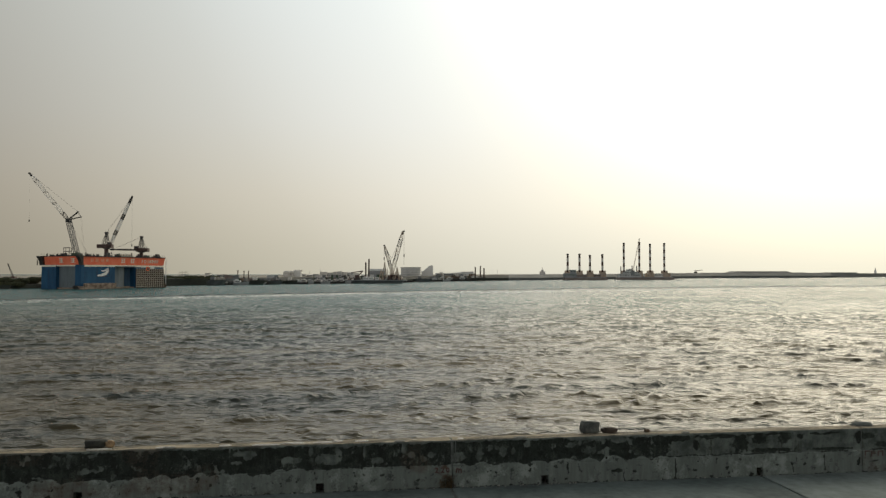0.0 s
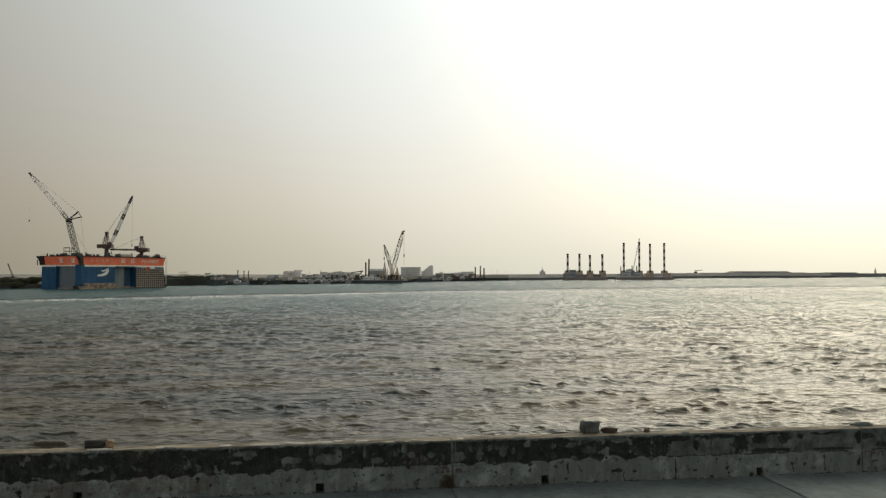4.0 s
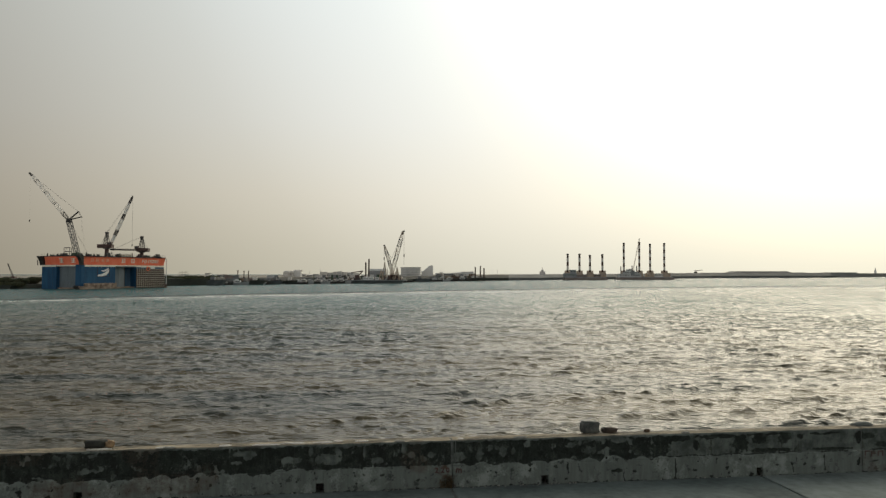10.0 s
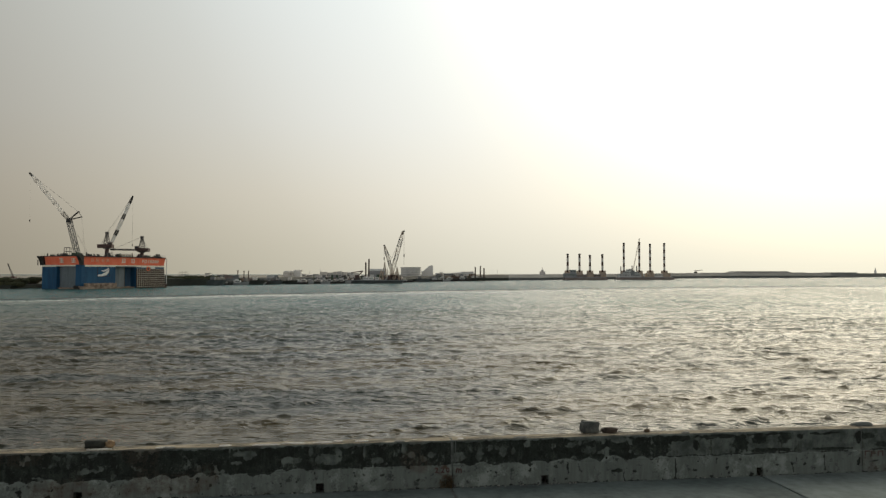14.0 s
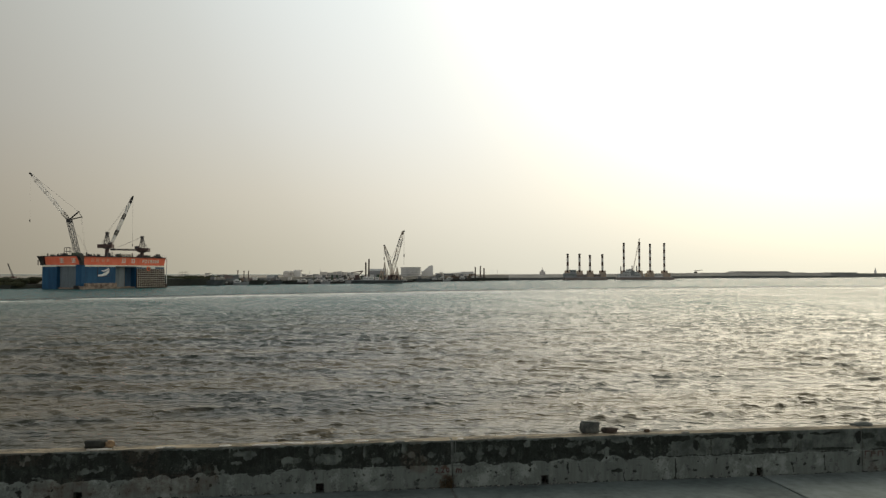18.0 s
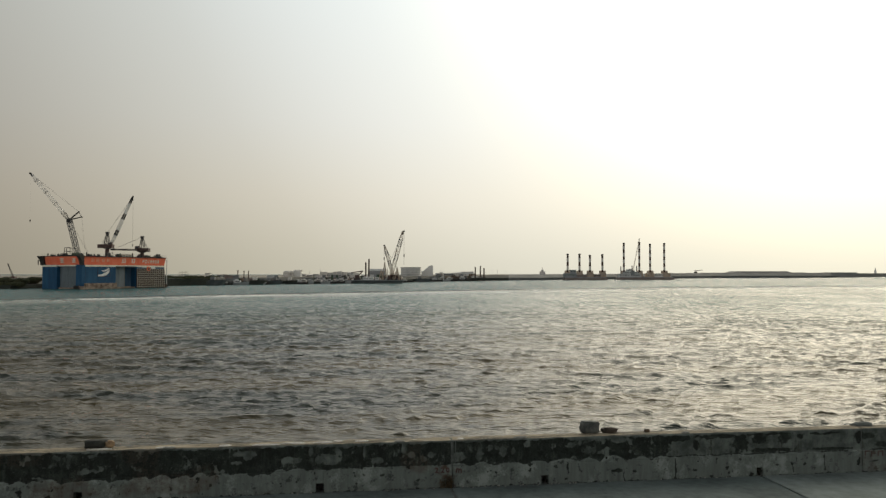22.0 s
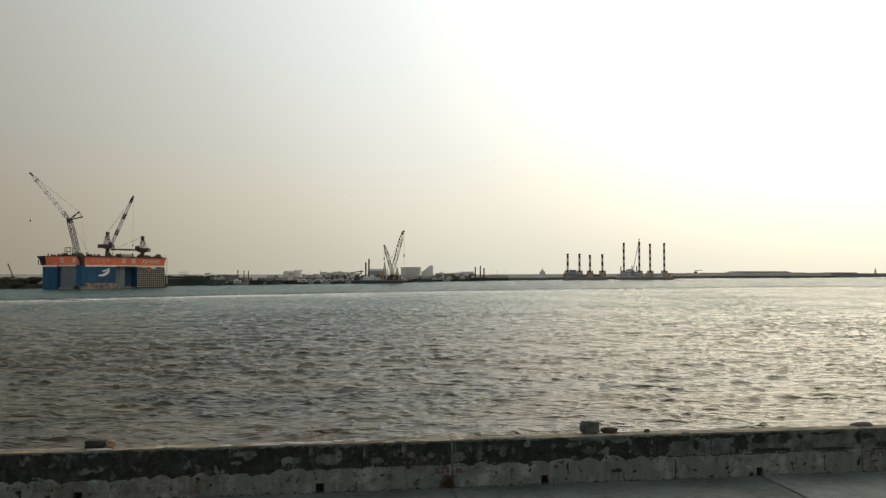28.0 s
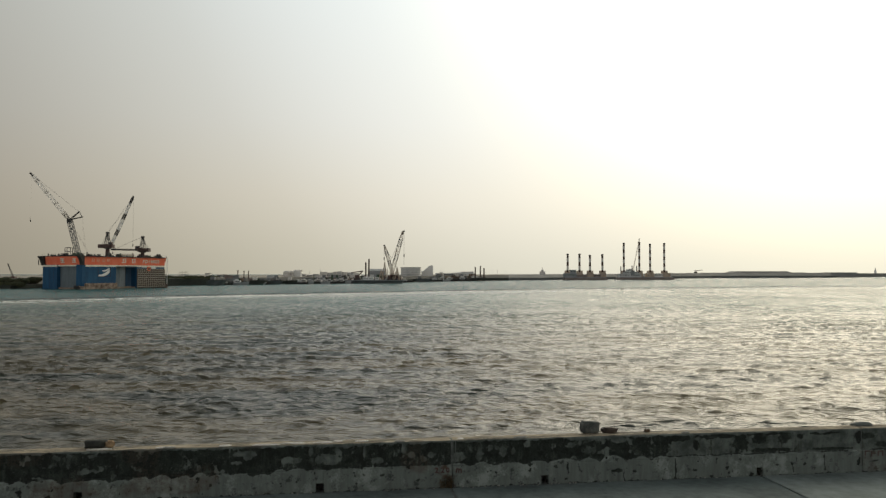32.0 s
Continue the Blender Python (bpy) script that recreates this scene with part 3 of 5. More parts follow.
def make_wall():
    w = thing("sea_wall", WALL, "low weathered concrete sea wall, overgrown black above peeling grey plaster", "wall", kind="structure")
    for a, b in zip(JOINTS[:-1], JOINTS[1:]):
        fine = 0.026 if a > -15 and b < 15 else 0.15
        wall_run("upper_course", a + 0.012, b - 0.012, 0.48, 1.05, w, fine)
        cuts = [a + 0.012] + [c for d in DRAINS if a < d < b for c in (d - 0.085, d + 0.085)] + [b - 0.012]
        for i, (p, q) in enumerate(zip(cuts[:-1], cuts[1:])):
            if i % 2:
                wall_run("drain_lintel", p, q, 0.20, 0.48, w, fine)
            else:
                wall_run("lower_course", p, q, -0.02, 0.48, w, fine)
    for x in JOINTS[1:-1]:
        bm = bmesh.new()
        if x == 0.29:
            for k, half in ((0.0, 0.03), (0.075, 0.012)):
                box(bm, x + k - half, -0.010 - 0.1 * half, 0.45, x + k + half, 0.44, 1.052, 0.004)
            box(bm, x - 0.0115, 0.004, 0, x + 0.0115, 0.42, 1.01)
            part("joint_filler", bm, "mortar", w, "grey mortar smeared down a wall joint")
        else:
            box(bm, x - 0.0115, 0.004, 0, x + 0.0115, 0.42, 1.01)
            part("joint_filler", bm, "mortar", w)
    # black plate at each drain's back, added to imitate its unlit depth
    for d in DRAINS:
        bm = bmesh.new()
        box(bm, d - 0.085, 0.40, -0.02, d + 0.085, 0.44, 0.21)
        part("drain_shade_plate", bm, "black", w)
    return w


def make_ground():
    bm = bmesh.new()
    box(bm, -260, -400, -9.0, 260, 0.9, -0.16)
    g = part("ground", bm, "quaywall")
    g.matrix_world = WALL
    tagged(g, "weathered grey concrete quay beside the harbour", "ground", kind="structure")
    p = thing("pavement", WALL, "grey concrete slab pavement along the sea wall", "pavement", kind="structure")
    bm = bmesh.new()
    box(bm, -3.72, -2.985, -0.15, 3.72, 2.985, 0.0, 0.012)
    me = bpy.data.meshes.new("paving_slab")
    bm.to_mesh(me)
    bm.free()
    me.materials.append(M["slab"])
    pale = me.copy()
    pale.materials[0] = M["slabpale"]
    for i in range(-6, 7):
        for j in range(5):
            s = new("paving_slab", pale if i in (1, 4, -3) and j == 0 else me)
            s.parent = p
            s.location = (7.76 - 3.75 + 7.5 * i, -3.0 - 6.0 * j + (0.012 if i % 2 else 0), 0.003 * math.sin(i * 2.1 + j))
    for i in (-3, -2, -1, 1, 2, 3, 4):
        bm = bmesh.new()
        box(bm, 7.72 - 7.5 * i, -6.0, -0.15, 7.80 - 7.5 * i, -0.02, -0.014)
        part("joint_filler", bm, "mortar", p)
    bm = bmesh.new()
    box(bm, -60, 0.0, -0.15, 60, 0.9, -0.02)
    part("wall_footing", bm, "quaywall", p)


def rubble(name, x, y, z, size, seed, mat, label, category="stone", turn=0.0, cut=0.18, dome=False):
    """A broken block: a box with chopped corners and a rough skin, resting at z."""
    rng = random.Random(seed)
    bm = bmesh.new()
    if dome:
        bmesh.ops.create_icosphere(bm, subdivisions=3, radius=0.55)
    else:
        bmesh.ops.create_cube(bm, size=1.0)
        bmesh.ops.bevel(bm, geom=bm.edges[:], offset=cut, segments=2, affect='EDGES')
        bmesh.ops.subdivide_edges(bm, edges=bm.edges[:], cuts=2, use_grid_fill=True)
    for v in bm.verts:
        n = noise.noise_vector(v.co * 2.2 + Vector((seed, 0, 0)))
        v.co += n * 0.11 + noise.noise_vector(v.co * 6.5 + Vector((0, seed, 0))) * 0.045
        v.co = Vector((v.co.x * size[0], v.co.y * size[1], v.co.z * size[2]))
    low = min(v.co.z for v in bm.verts)
    for v in bm.verts:
        v.co.z = max(v.co.z - low - 0.02 * size[2], 0.0)
    for f in bm.faces:
        f.smooth = True
    o = part(name, bm, mat)
    o.matrix_world = WALL @ pose(x, y, z, 0, 0, turn)
    tagged(o, label, category, "rubble on the sea wall")
    return o


def make_weed(x, y, seed, n=34, h=0.34):
    rng = random.Random(seed)
    t = thing("dry_weed", WALL @ pose(x, y, 0.0), "dry rust-brown weed growing at a wall joint", "weed")
    bm = bmesh.new()
    for i in range(n):
        a, lean = rng.uniform(0, 6.28), rng.uniform(0.05, 0.5)
        hh = h * rng.uniform(0.4, 1.0)
        p = Vector((rng.uniform(-0.07, 0.07), rng.uniform(-0.04, 0.0), 0))
        q = p + Vector((math.cos(a) * lean * hh, -abs(math.sin(a)) * lean * hh * 0.6, hh))
        strut(bm, p, q, 0.004, 3, 0.002)
        for k in range(3):
            c = p.lerp(q, rng.uniform(0.4, 1.0))
            d = Vector((rng.uniform(-1, 1), rng.uniform(-1, 0.2), rng.uniform(-0.3, 1))).normalized() * 0.045
            e = d.cross(Vector((0, 0, 1))).normalized() * 0.011
            bm.faces.new([bm.verts.new(c), bm.verts.new(c + d * 0.5 + e), bm.verts.new(c + d), bm.verts.new(c + d * 0.5 - e)])
    part("stems", bm, "straw", t)
    return t


make_ground()
make_wall()
TOP = 1.052
rubble("concrete_block", 3.63, 0.35, TOP, (0.43, 0.22, 0.265), 11, "rock", "squarish grey concrete block lying on the sea wall", "stone", 4, 0.10)
rubble("flat_stone", 4.12, 0.36, TOP, (0.37, 0.24, 0.115), 9, "brickdark", "flat brown stone lying beside a concrete block on the wall", "stone", 10)
rubble("pebble", 5.05, 0.33, TOP, (0.13, 0.12, 0.06), 12, "brick", "small brown stone lying on the sea wall", "stone", 0)
# a rock mound that borrows the mortar's grey
rubble("rock_mound", 10.68, 0.36, TOP - 0.09, (0.54, 0.26, 0.155), 18, "mortar", "low dark rock mound on the sea wall", "stone", 0, 0.2, True)
rubble("rubble_piece", -7.50, 0.33, TOP, (0.41, 0.22, 0.15), 23, "darkrock", "dark mossy rubble piece lying on the sea wall", "stone", -3, 0.06)
rubble("rubble_piece", -7.19, 0.31, TOP, (0.17, 0.18, 0.14), 29, "sunlitstone", "broken stone on the sea wall, coloured tan as sunlit", "stone", 14)
for i, (x, sx) in enumerate(((-5.9, 0.16), (-0.9, 0.14), (1.9, 0.2), (5.9, 0.12))):
    rubble("mortar_crumb", x, 0.07, TOP - 0.006, (sx * 1.6, 0.09, 0.035), 40 + i, "pale", "pale mortar crumb on the wall's edge", "stone", 3 * i)
# thin bright white strips along the wall's top
for i, (x, w, y) in enumerate(((-7.35, 0.5, 0.10), (-6.0, 0.35, 0.09), (-4.72, 0.24, 0.10), (-3.83, 0.56, 0.07), (-3.28, 0.50, 0.16), (-2.6, 0.40, 0.14), (-2.28, 0.2, 0.22), (-1.74, 0.28, 0.17), (0.5, 0.12, 0.12))):
    rubble("lime_smear", x, y, TOP - 0.004, (w, 0.075, 0.030), 70 + i, "smearwhite", "thin white smear along the wall's top", "smear", 1.5 * (i % 3))
marks = thing("painted_distance_mark", WALL, "faded red hand-painted distance mark on the sea wall beside a joint", "painted mark")
for word, x, z, size, turn in (("2", -0.11, 0.345, 0.17, -4), ("2", 0.02, 0.350, 0.17, 3), ("0", 0.15, 0.350, 0.15, -6), ("m", 0.36, 0.345, 0.19, 5)):
    cu = bpy.data.curves.new("painted_character", 'FONT')
    cu.body, cu.size, cu.extrude, cu.offset = word, size, 0.004, 0.004
    tmp = new("painted_character", cu)
    me = bpy.data.meshes.new_from_object(tmp.evaluated_get(bpy.context.evaluated_depsgraph_get()))
    bpy.data.objects.remove(tmp)
    me.materials.append(M["redpaint"])
    me.name = "painted_character"
    o = new("painted_character", me)
    o.parent = marks
    o.matrix_basis = pose(x, -0.045, z, 90, turn, 0)
marks = thing("paint_strokes", WALL, "faded red paint strokes on a pinkish stretch of the sea wall", "paint")
for x, z, w, h in ((10.46, 0.40, 0.03, 0.12), (10.49, 0.49, 0.10, 0.03), (10.62, 0.38, 0.03, 0.13), (10.65, 0.44, 0.09, 0.03), (10.80, 0.39, 0.03, 0.12), (10.92, 0.38, 0.03, 0.12), (10.83, 0.48, 0.09, 0.03)):
    bm = bmesh.new()
    box(bm, x, -0.042, z, x + w, -0.02, z + h, 0.004)
    part("stroke", bm, "redfaint", marks)
make_weed(0.22, -0.03, 5)
make_weed(0.08, -0.03, 6, 20, 0.26)
rng = random.Random(12)
for i in range(84):
    x = rng.uniform(-9.5, 8.0) if i < 30 else rng.uniform(-1.3, -0.1) if i < 48 else rng.uniform(0.5, 3.2)
    rubble("plaster_crumb", x, -0.03 - abs(rng.gauss(0, 0.05)), 0.002, (rng.uniform(0.02, 0.06), rng.uniform(0.02, 0.04), rng.uniform(0.01, 0.03)),
           100 + i, "pale" if rng.random() < 0.6 else "rock", "plaster crumb fallen at the foot of the wall", "stone", rng.uniform(0, 180))


# ---- floating dock ----
DOCK = pose(-198.7, 421.0, 0, 0, 0, 65)
DOCK_END = pose(-198.15, 421.1, 0, 0, 0, 64.8)
DRIFT = []


def extrude_xz(bm, pts, y0, y1):
    """A prism from an outline in x and z, between two y."""
    a = [bm.verts.new((x, y0, z)) for x, z in pts]
    b = [bm.verts.new((x, y1, z)) for x, z in pts]
    bm.faces.new(a)
    bm.faces.new(list(reversed(b)))
    k = len(pts)
    for i in range(k):
        bm.faces.new((a[i], b[i], b[(i + 1) % k], a[(i + 1) % k]))
    bmesh.ops.recalc_face_normals(bm, faces=bm.faces)


def glyph(bm, x, z, w, h, seed, y):
    """Strokes of a sign that cannot be read, as plain bars."""
    rng = random.Random(seed)
    for i in range(3):
        zz = z + h * (0.08 + 0.36 * i)
        ins = w * 0.12 * rng.random()
        box(bm, x + ins, y(zz) - 0.05, zz, x + w - ins, y(zz) + 0.1, zz + h * 0.13)
    for f in (0.15, 0.75):
        box(bm, x + w * f, y(z + h / 2) - 0.12, z + 0.1 * h, x + w * (f + 0.13), y(z + h / 2) + 0.2, z + h * 0.9)


def make_dock():
    d = thing("floating_dock", DOCK, "blue steel floating dock with orange flared bulwark by the bank", "floating dock")
    bm = bmesh.new()
    box(bm, 1.0, 1.0, -2, 60.0, 31, 0.9)
    part("pontoon", bm, "rust", d, "rust-brown pontoon at the waterline")
    for x0, x1, y0, y1 in ((0, 23.3, 0, 4.5), (38.2, 60.1, 0, 4.5), (0, 60.1, 19.6, 31.5)):
        bm = bmesh.new()
        box(bm, x0, y0, -1, x1, y1, 13.6, 0.15)
        part("wing_wall", bm, "navy", d, "blue painted steel wing wall")
    for i in range(3):
        bm = bmesh.new()
        box(bm, 23.5 + i * 1.5, 2.4 - 0.04 * (i % 2), -1, 25.0 + i * 1.5, 3.6, 13.4)
        part("side_gate_panel", bm, "gateslate", d, "slate-grey steel panel of the side gate")
    # lit middle of the gate, its light put into a paler grey
    for i in range(3):
        bm = bmesh.new()
        box(bm, 28.0 + i * 1.3, 2.4 - 0.04 * (i % 2), -1, 29.3 + i * 1.3, 3.6, 13.4)
        part("side_gate_panel", bm, "dockgrey", d, "steel panel of the side gate, paler grey where it is lit")
    # black panel added for the shade deep in the opening
    bm = bmesh.new()
    box(bm, 23.3, 9.0, -1, 38.2, 9.6, 13.6)
    part("shade_backing", bm, "black", d, "black panel standing in for the shade inside the dock's opening")
    bm = bmesh.new()
    box(bm, 23.3, 0.1, 12.4, 38.2, 4.4, 13.6)
    part("lintel", bm, "gateslate", d)
    for i in range(9):
        bm = bmesh.new()
        box(bm, 2.1 - 0.03 * (i % 2), 4.4 + i * 1.69, -1, 3.2, 4.4 + (i + 1) * 1.69, 13.3)
        part("end_gate_panel", bm, "gateslate", d, "slate-grey panel of the end gate between the wing walls")
    bm = bmesh.new()
    frustum(bm, (0.9, 0.05, 60.1, 31.5), (0.2, -0.45, 61.2, 32.0), 13.55, 18.2)
    part("bulwark", bm, "orange", d, "orange flared bulwark")
    bm = bmesh.new()
    frustum(bm, (0.6, -0.6, 61.4, 32.3), (0.5, -0.7, 61.5, 32.4), 18.2, 18.55)
    part("top_coaming", bm, "black", d, "dark steel coaming round the deck")
    # flared ends, much darker than the bulwark beside them
    flare = ((0.9, 13.3), (-0.1, 13.4), (-0.25, 14.4), (-0.6, 15.8), (-1.4, 17.2), (-2.2, 18.0), (-2.2, 18.6), (0.9, 18.6))
    for y0, y1 in ((-1.0, 1.5), (29.8, 33.0)):
        bm = bmesh.new()
        extrude_xz(bm, flare, y0, y1)
        part("end_flare", bm, "black", d, "dark flared end of a wing wall")
    # cream stripe
    for x0, y0, x1, y1 in ((2.4, -0.12, 23.3, 0.0), (38.2, -0.12, 60.2, 0.0), (-0.12, 19.6, 0.0, 31.5)):
        bm = bmesh.new()
        box(bm, x0, y0 - 0.02, 12.5, x1, y1, 13.5)
        part("stripe", bm, "stripe", d, "cream-white painted stripe")
    bm = bmesh.new()
    box(bm, 0.3, 4.4, 12.7, 0.42, 19.6, 13.5)
    part("stripe", bm, "stripe", d, "cream-white painted stripe")
    bm = bmesh.new()
    box(bm, 23.3, -0.06, 12.95, 38.2, 0.06, 13.5)
    part("stripe", bm, "stripe", d, "cream-white painted stripe")
    bm = bmesh.new()
    strut(bm, (61.4, -0.9, 2.0), (61.4, -0.9, 17.6), 0.22, 6)
    part("drain_pipe", bm, "palesteel", d, "pale pipe down the dock's corner")
    # rusty boot top and fenders
    bm = bmesh.new()
    box(bm, 1.6, -1.5, -0.8, 23.1, -0.1, 3.3, 0.2)
    part("fender_pontoon", bm, "rust", d, "rust-streaked fender pontoon at the waterline")
    for i in range(4):
        bm = bmesh.new()
        strut(bm, (-1.0 - 0.3 * i, -0.9 + 0.9 * i, 0.6 + 0.5 * (i % 2)), (-1.0 - 0.3 * i, 0.1 + 0.9 * i, 0.7 + 0.5 * (i % 2)), 1.0, 10)
        part("tyre_fender", bm, "black", d)
    bm = bmesh.new()
    box(bm, -1.8, -1.4, -0.5, 1.4, 2.6, 1.7, 0.2)
    part("mooring_step", bm, "rust", d)
    # blue panel seams
    for i in range(3):
        bm = bmesh.new()
        box(bm, 2.6 + i * 6.9, -0.03, 3.4, 2.68 + i * 6.9, 0.0, 12.4)
        part("plate_seam", bm, "seam", d)
    for i in range(2):
        bm = bmesh.new()
        box(bm, -0.03, 22.4 + i * 3.1, 0, 0.0, 22.52 + i * 3.1, 12.4)
        part("plate_seam", bm, "seam", d)
    # framed white emblem
    for x0, z0, x1, z1 in ((10.6, 6.9, 10.85, 12.6), (19.0, 6.9, 19.25, 12.6), (10.6, 6.9, 19.25, 7.1), (10.6, 12.4, 19.25, 12.6)):
        bm = bmesh.new()
        box(bm, x0, -0.14, z0, x1, -0.01, z1)
        part("emblem_frame", bm, "black", d)
    bm = bmesh.new()
    extrude_xz(bm, ((10.8, 7.9), (13.4, 8.3), (16.0, 9.3), (18.8, 11.2), (18.5, 9.3), (16.8, 7.8), (13.8, 7.05), (11.2, 7.05)), -0.13, -0.02)
    part("emblem", bm, "white", d, "white curved wing emblem")
    bm = bmesh.new()
    extrude_xz(bm, ((13.2, 10.4), (15.4, 10.6), (18.4, 11.9), (18.5, 11.3), (16.6, 10.0), (14.6, 9.7)), -0.13, -0.02)
    part("emblem", bm, "white", d, "white curved wing emblem")
    bm = bmesh.new()
    strut(bm, (46.8, -1.0, 11.5), (46.8, -0.7, 11.5), 1.35, 12)
    badge = part("badge", bm, "orange", d, "round orange badge")
    bm = bmesh.new()
    strut(bm, (46.8, -1.08, 11.5), (46.8, -0.99, 11.5), 0.8, 12)
    part("badge_centre", bm, "redsteel", badge, "dark red centre of the badge")
    bm = bmesh.new()
    box(bm, 41.6, -1.0, 12.2, 45.0, -0.8, 12.9)
    part("white_board", bm, "white", d)
    bm = bmesh.new()
    box(bm, 48.6, -1.0, 11.6, 52.0, -0.8, 12.9)
    part("white_board", bm, "white", d)
    # scaffold on the second wing wall
    for i in range(14):
        bm = bmesh.new()
        strut(bm, (38.7 + i * 1.62, -0.7, 0.2), (38.7 + i * 1.62, -0.7, 11.6), 0.16)
        part("scaffold_post", bm, "scaffold", d)
    for i in range(9):
        bm = bmesh.new()
        strut(bm, (38.3, -0.74, 1.0 + i * 1.3), (60.2, -0.74, 1.0 + i * 1.3), 0.15)
        part("scaffold_rail", bm, "scaffold", d)
    bm = bmesh.new()
    box(bm, 38.3, -0.3, 0, 60.0, -0.02, 11.4)
    part("form_panel", bm, "rustdark", d, "brown formwork boards behind the scaffold")
    bm = bmesh.new()
    box(bm, 59.5, -0.8, -0.5, 62.3, 4.0, 2.8, 0.2)
    part("mooring_step", bm, "rustdark", d)

    def face_y(z):
        return 0.05 - 0.5 * (z - 13.55) / 4.65
    for x, seed, mat in ((27.3, 1, "cream"), (34.2, 2, "cream"), (6.2, 3, "faded"), (9.4, 4, "faded"), (13.2, 5, "faded"), (16.4, 6, "faded")):
        bm = bmesh.new()
        big = mat == "cream"
        glyph(bm, x, 14.6 if big else 15.2, 3.0 if big else 2.0, 2.9 if big else 1.9, seed, face_y)
        part("sign", bm, "stripe" if big else mat, d, "painted sign, too far off to read")
    for y0, seed in ((14.6, 7), (5.2, 8)):
        bm = bmesh.new()
        for i in range(3):
            zz = 14.7 + i * 1.0
            box(bm, 0.35 - 0.15 * (zz - 13.55) / 1.0, y0, zz, 0.9, y0 + 2.6, zz + 0.45)
        box(bm, 0.1, y0 + 0.9, 14.7, 0.8, y0 + 1.35, 17.2)
        part("sign", bm, "stripe", d, "painted sign, too far off to read")
    cu = bpy.data.curves.new("dock_mark", 'FONT')
    cu.body, cu.size, cu.extrude = "FD18000", 2.75, 0.05
    cu.space_character = 1.3
    cu.offset = 0.05
    cu.align_x = 'LEFT'
    tmp = new("dock_mark", cu)
    me = bpy.data.meshes.new_from_object(tmp.evaluated_get(bpy.context.evaluated_depsgraph_get()))
    bpy.data.objects.remove(tmp)
    me.materials.append(M["stripe"])
    me.name = "dock_mark"
    o = new("dock_mark", me)
    o.parent = d
    o.matrix_basis = pose(42.6, face_y(14.9) - 0.07, 14.9, 96.1, 0, 0) @ Matrix.Diagonal((1.02, 1, 1, 1))
    o["label"] = "cream painted lettering"
    # railing and deck gear
    edge = [(0.4 + 1.9 * i, -0.5) for i in range(33)] + [(0.0, 1.0 + 2.2 * i) for i in range(15)]
    for x, y in edge:
        bm = bmesh.new()
        strut(bm, (x, y, 18.5), (x, y, 19.7), 0.045)
        part("rail_post", bm, "steel", d)
    for z in (19.1, 19.7):
        bm = bmesh.new()
        strut(bm, (0.4, -0.5, z), (61.2, -0.5, z), 0.035)
        part("handrail", bm, "steel", d)
        bm = bmesh.new()
        strut(bm, (0.0, -0.5, z), (0.0, 32.0, z), 0.035)
        part("handrail", bm, "steel", d)
    rng = random.Random(7)
    for i in range(96):
        if i < 64:
            x, y = rng.uniform(1, 59), rng.uniform(0.3, 3.5)
        else:
            x, y = rng.uniform(0.6, 4), rng.uniform(2, 30)
        w, l, h = rng.uniform(0.6, 2.4), rng.uniform(0.6, 1.6), rng.uniform(0.5, 1.3) if i % 4 else rng.uniform(1.2, 2.3)
        bm = bmesh.new()
        if i % 3:
            box(bm, x, y, 18.2, x + w, y + l, 18.3 + h, 0.08)
        else:
            strut(bm, (x, y, 18.2), (x, y, 18.6 + h), 0.45, 8, 0.3)
        part("deck_locker" if i % 3 else "vent", bm, rng.choice(("steel", "steel", "black", "leafgreen", "redsteel")), d)
    for i in range(5):
        bm = bmesh.new()
        box(bm, 28.6 + i * 1.5, 0.6, 18.5, 29.8 + i * 1.5, 2.2, 19.9 + 0.3 * (i % 2), 0.1)
        part("deck_crate", bm, "cream", d, "cream deck crate")
    bm = bmesh.new()
    box(bm, 0.3, -1.0, 18.1, 61.2, 32.0, 18.25)
    part("deck_plating", bm, "steel", d)
    bm = bmesh.new()
    strut(bm, (-2.2, 32.0, 16.4), (-2.2, 32.0, 13.4), 0.25, 6)
    part("hanging_fender", bm, "black", d)
    return d


DOCK_THING = make_dock()
DRIFT.append((DOCK_THING, DOCK))


def rope(bm, p, q, r=0.05):
    strut(bm, p, q, r, 3)


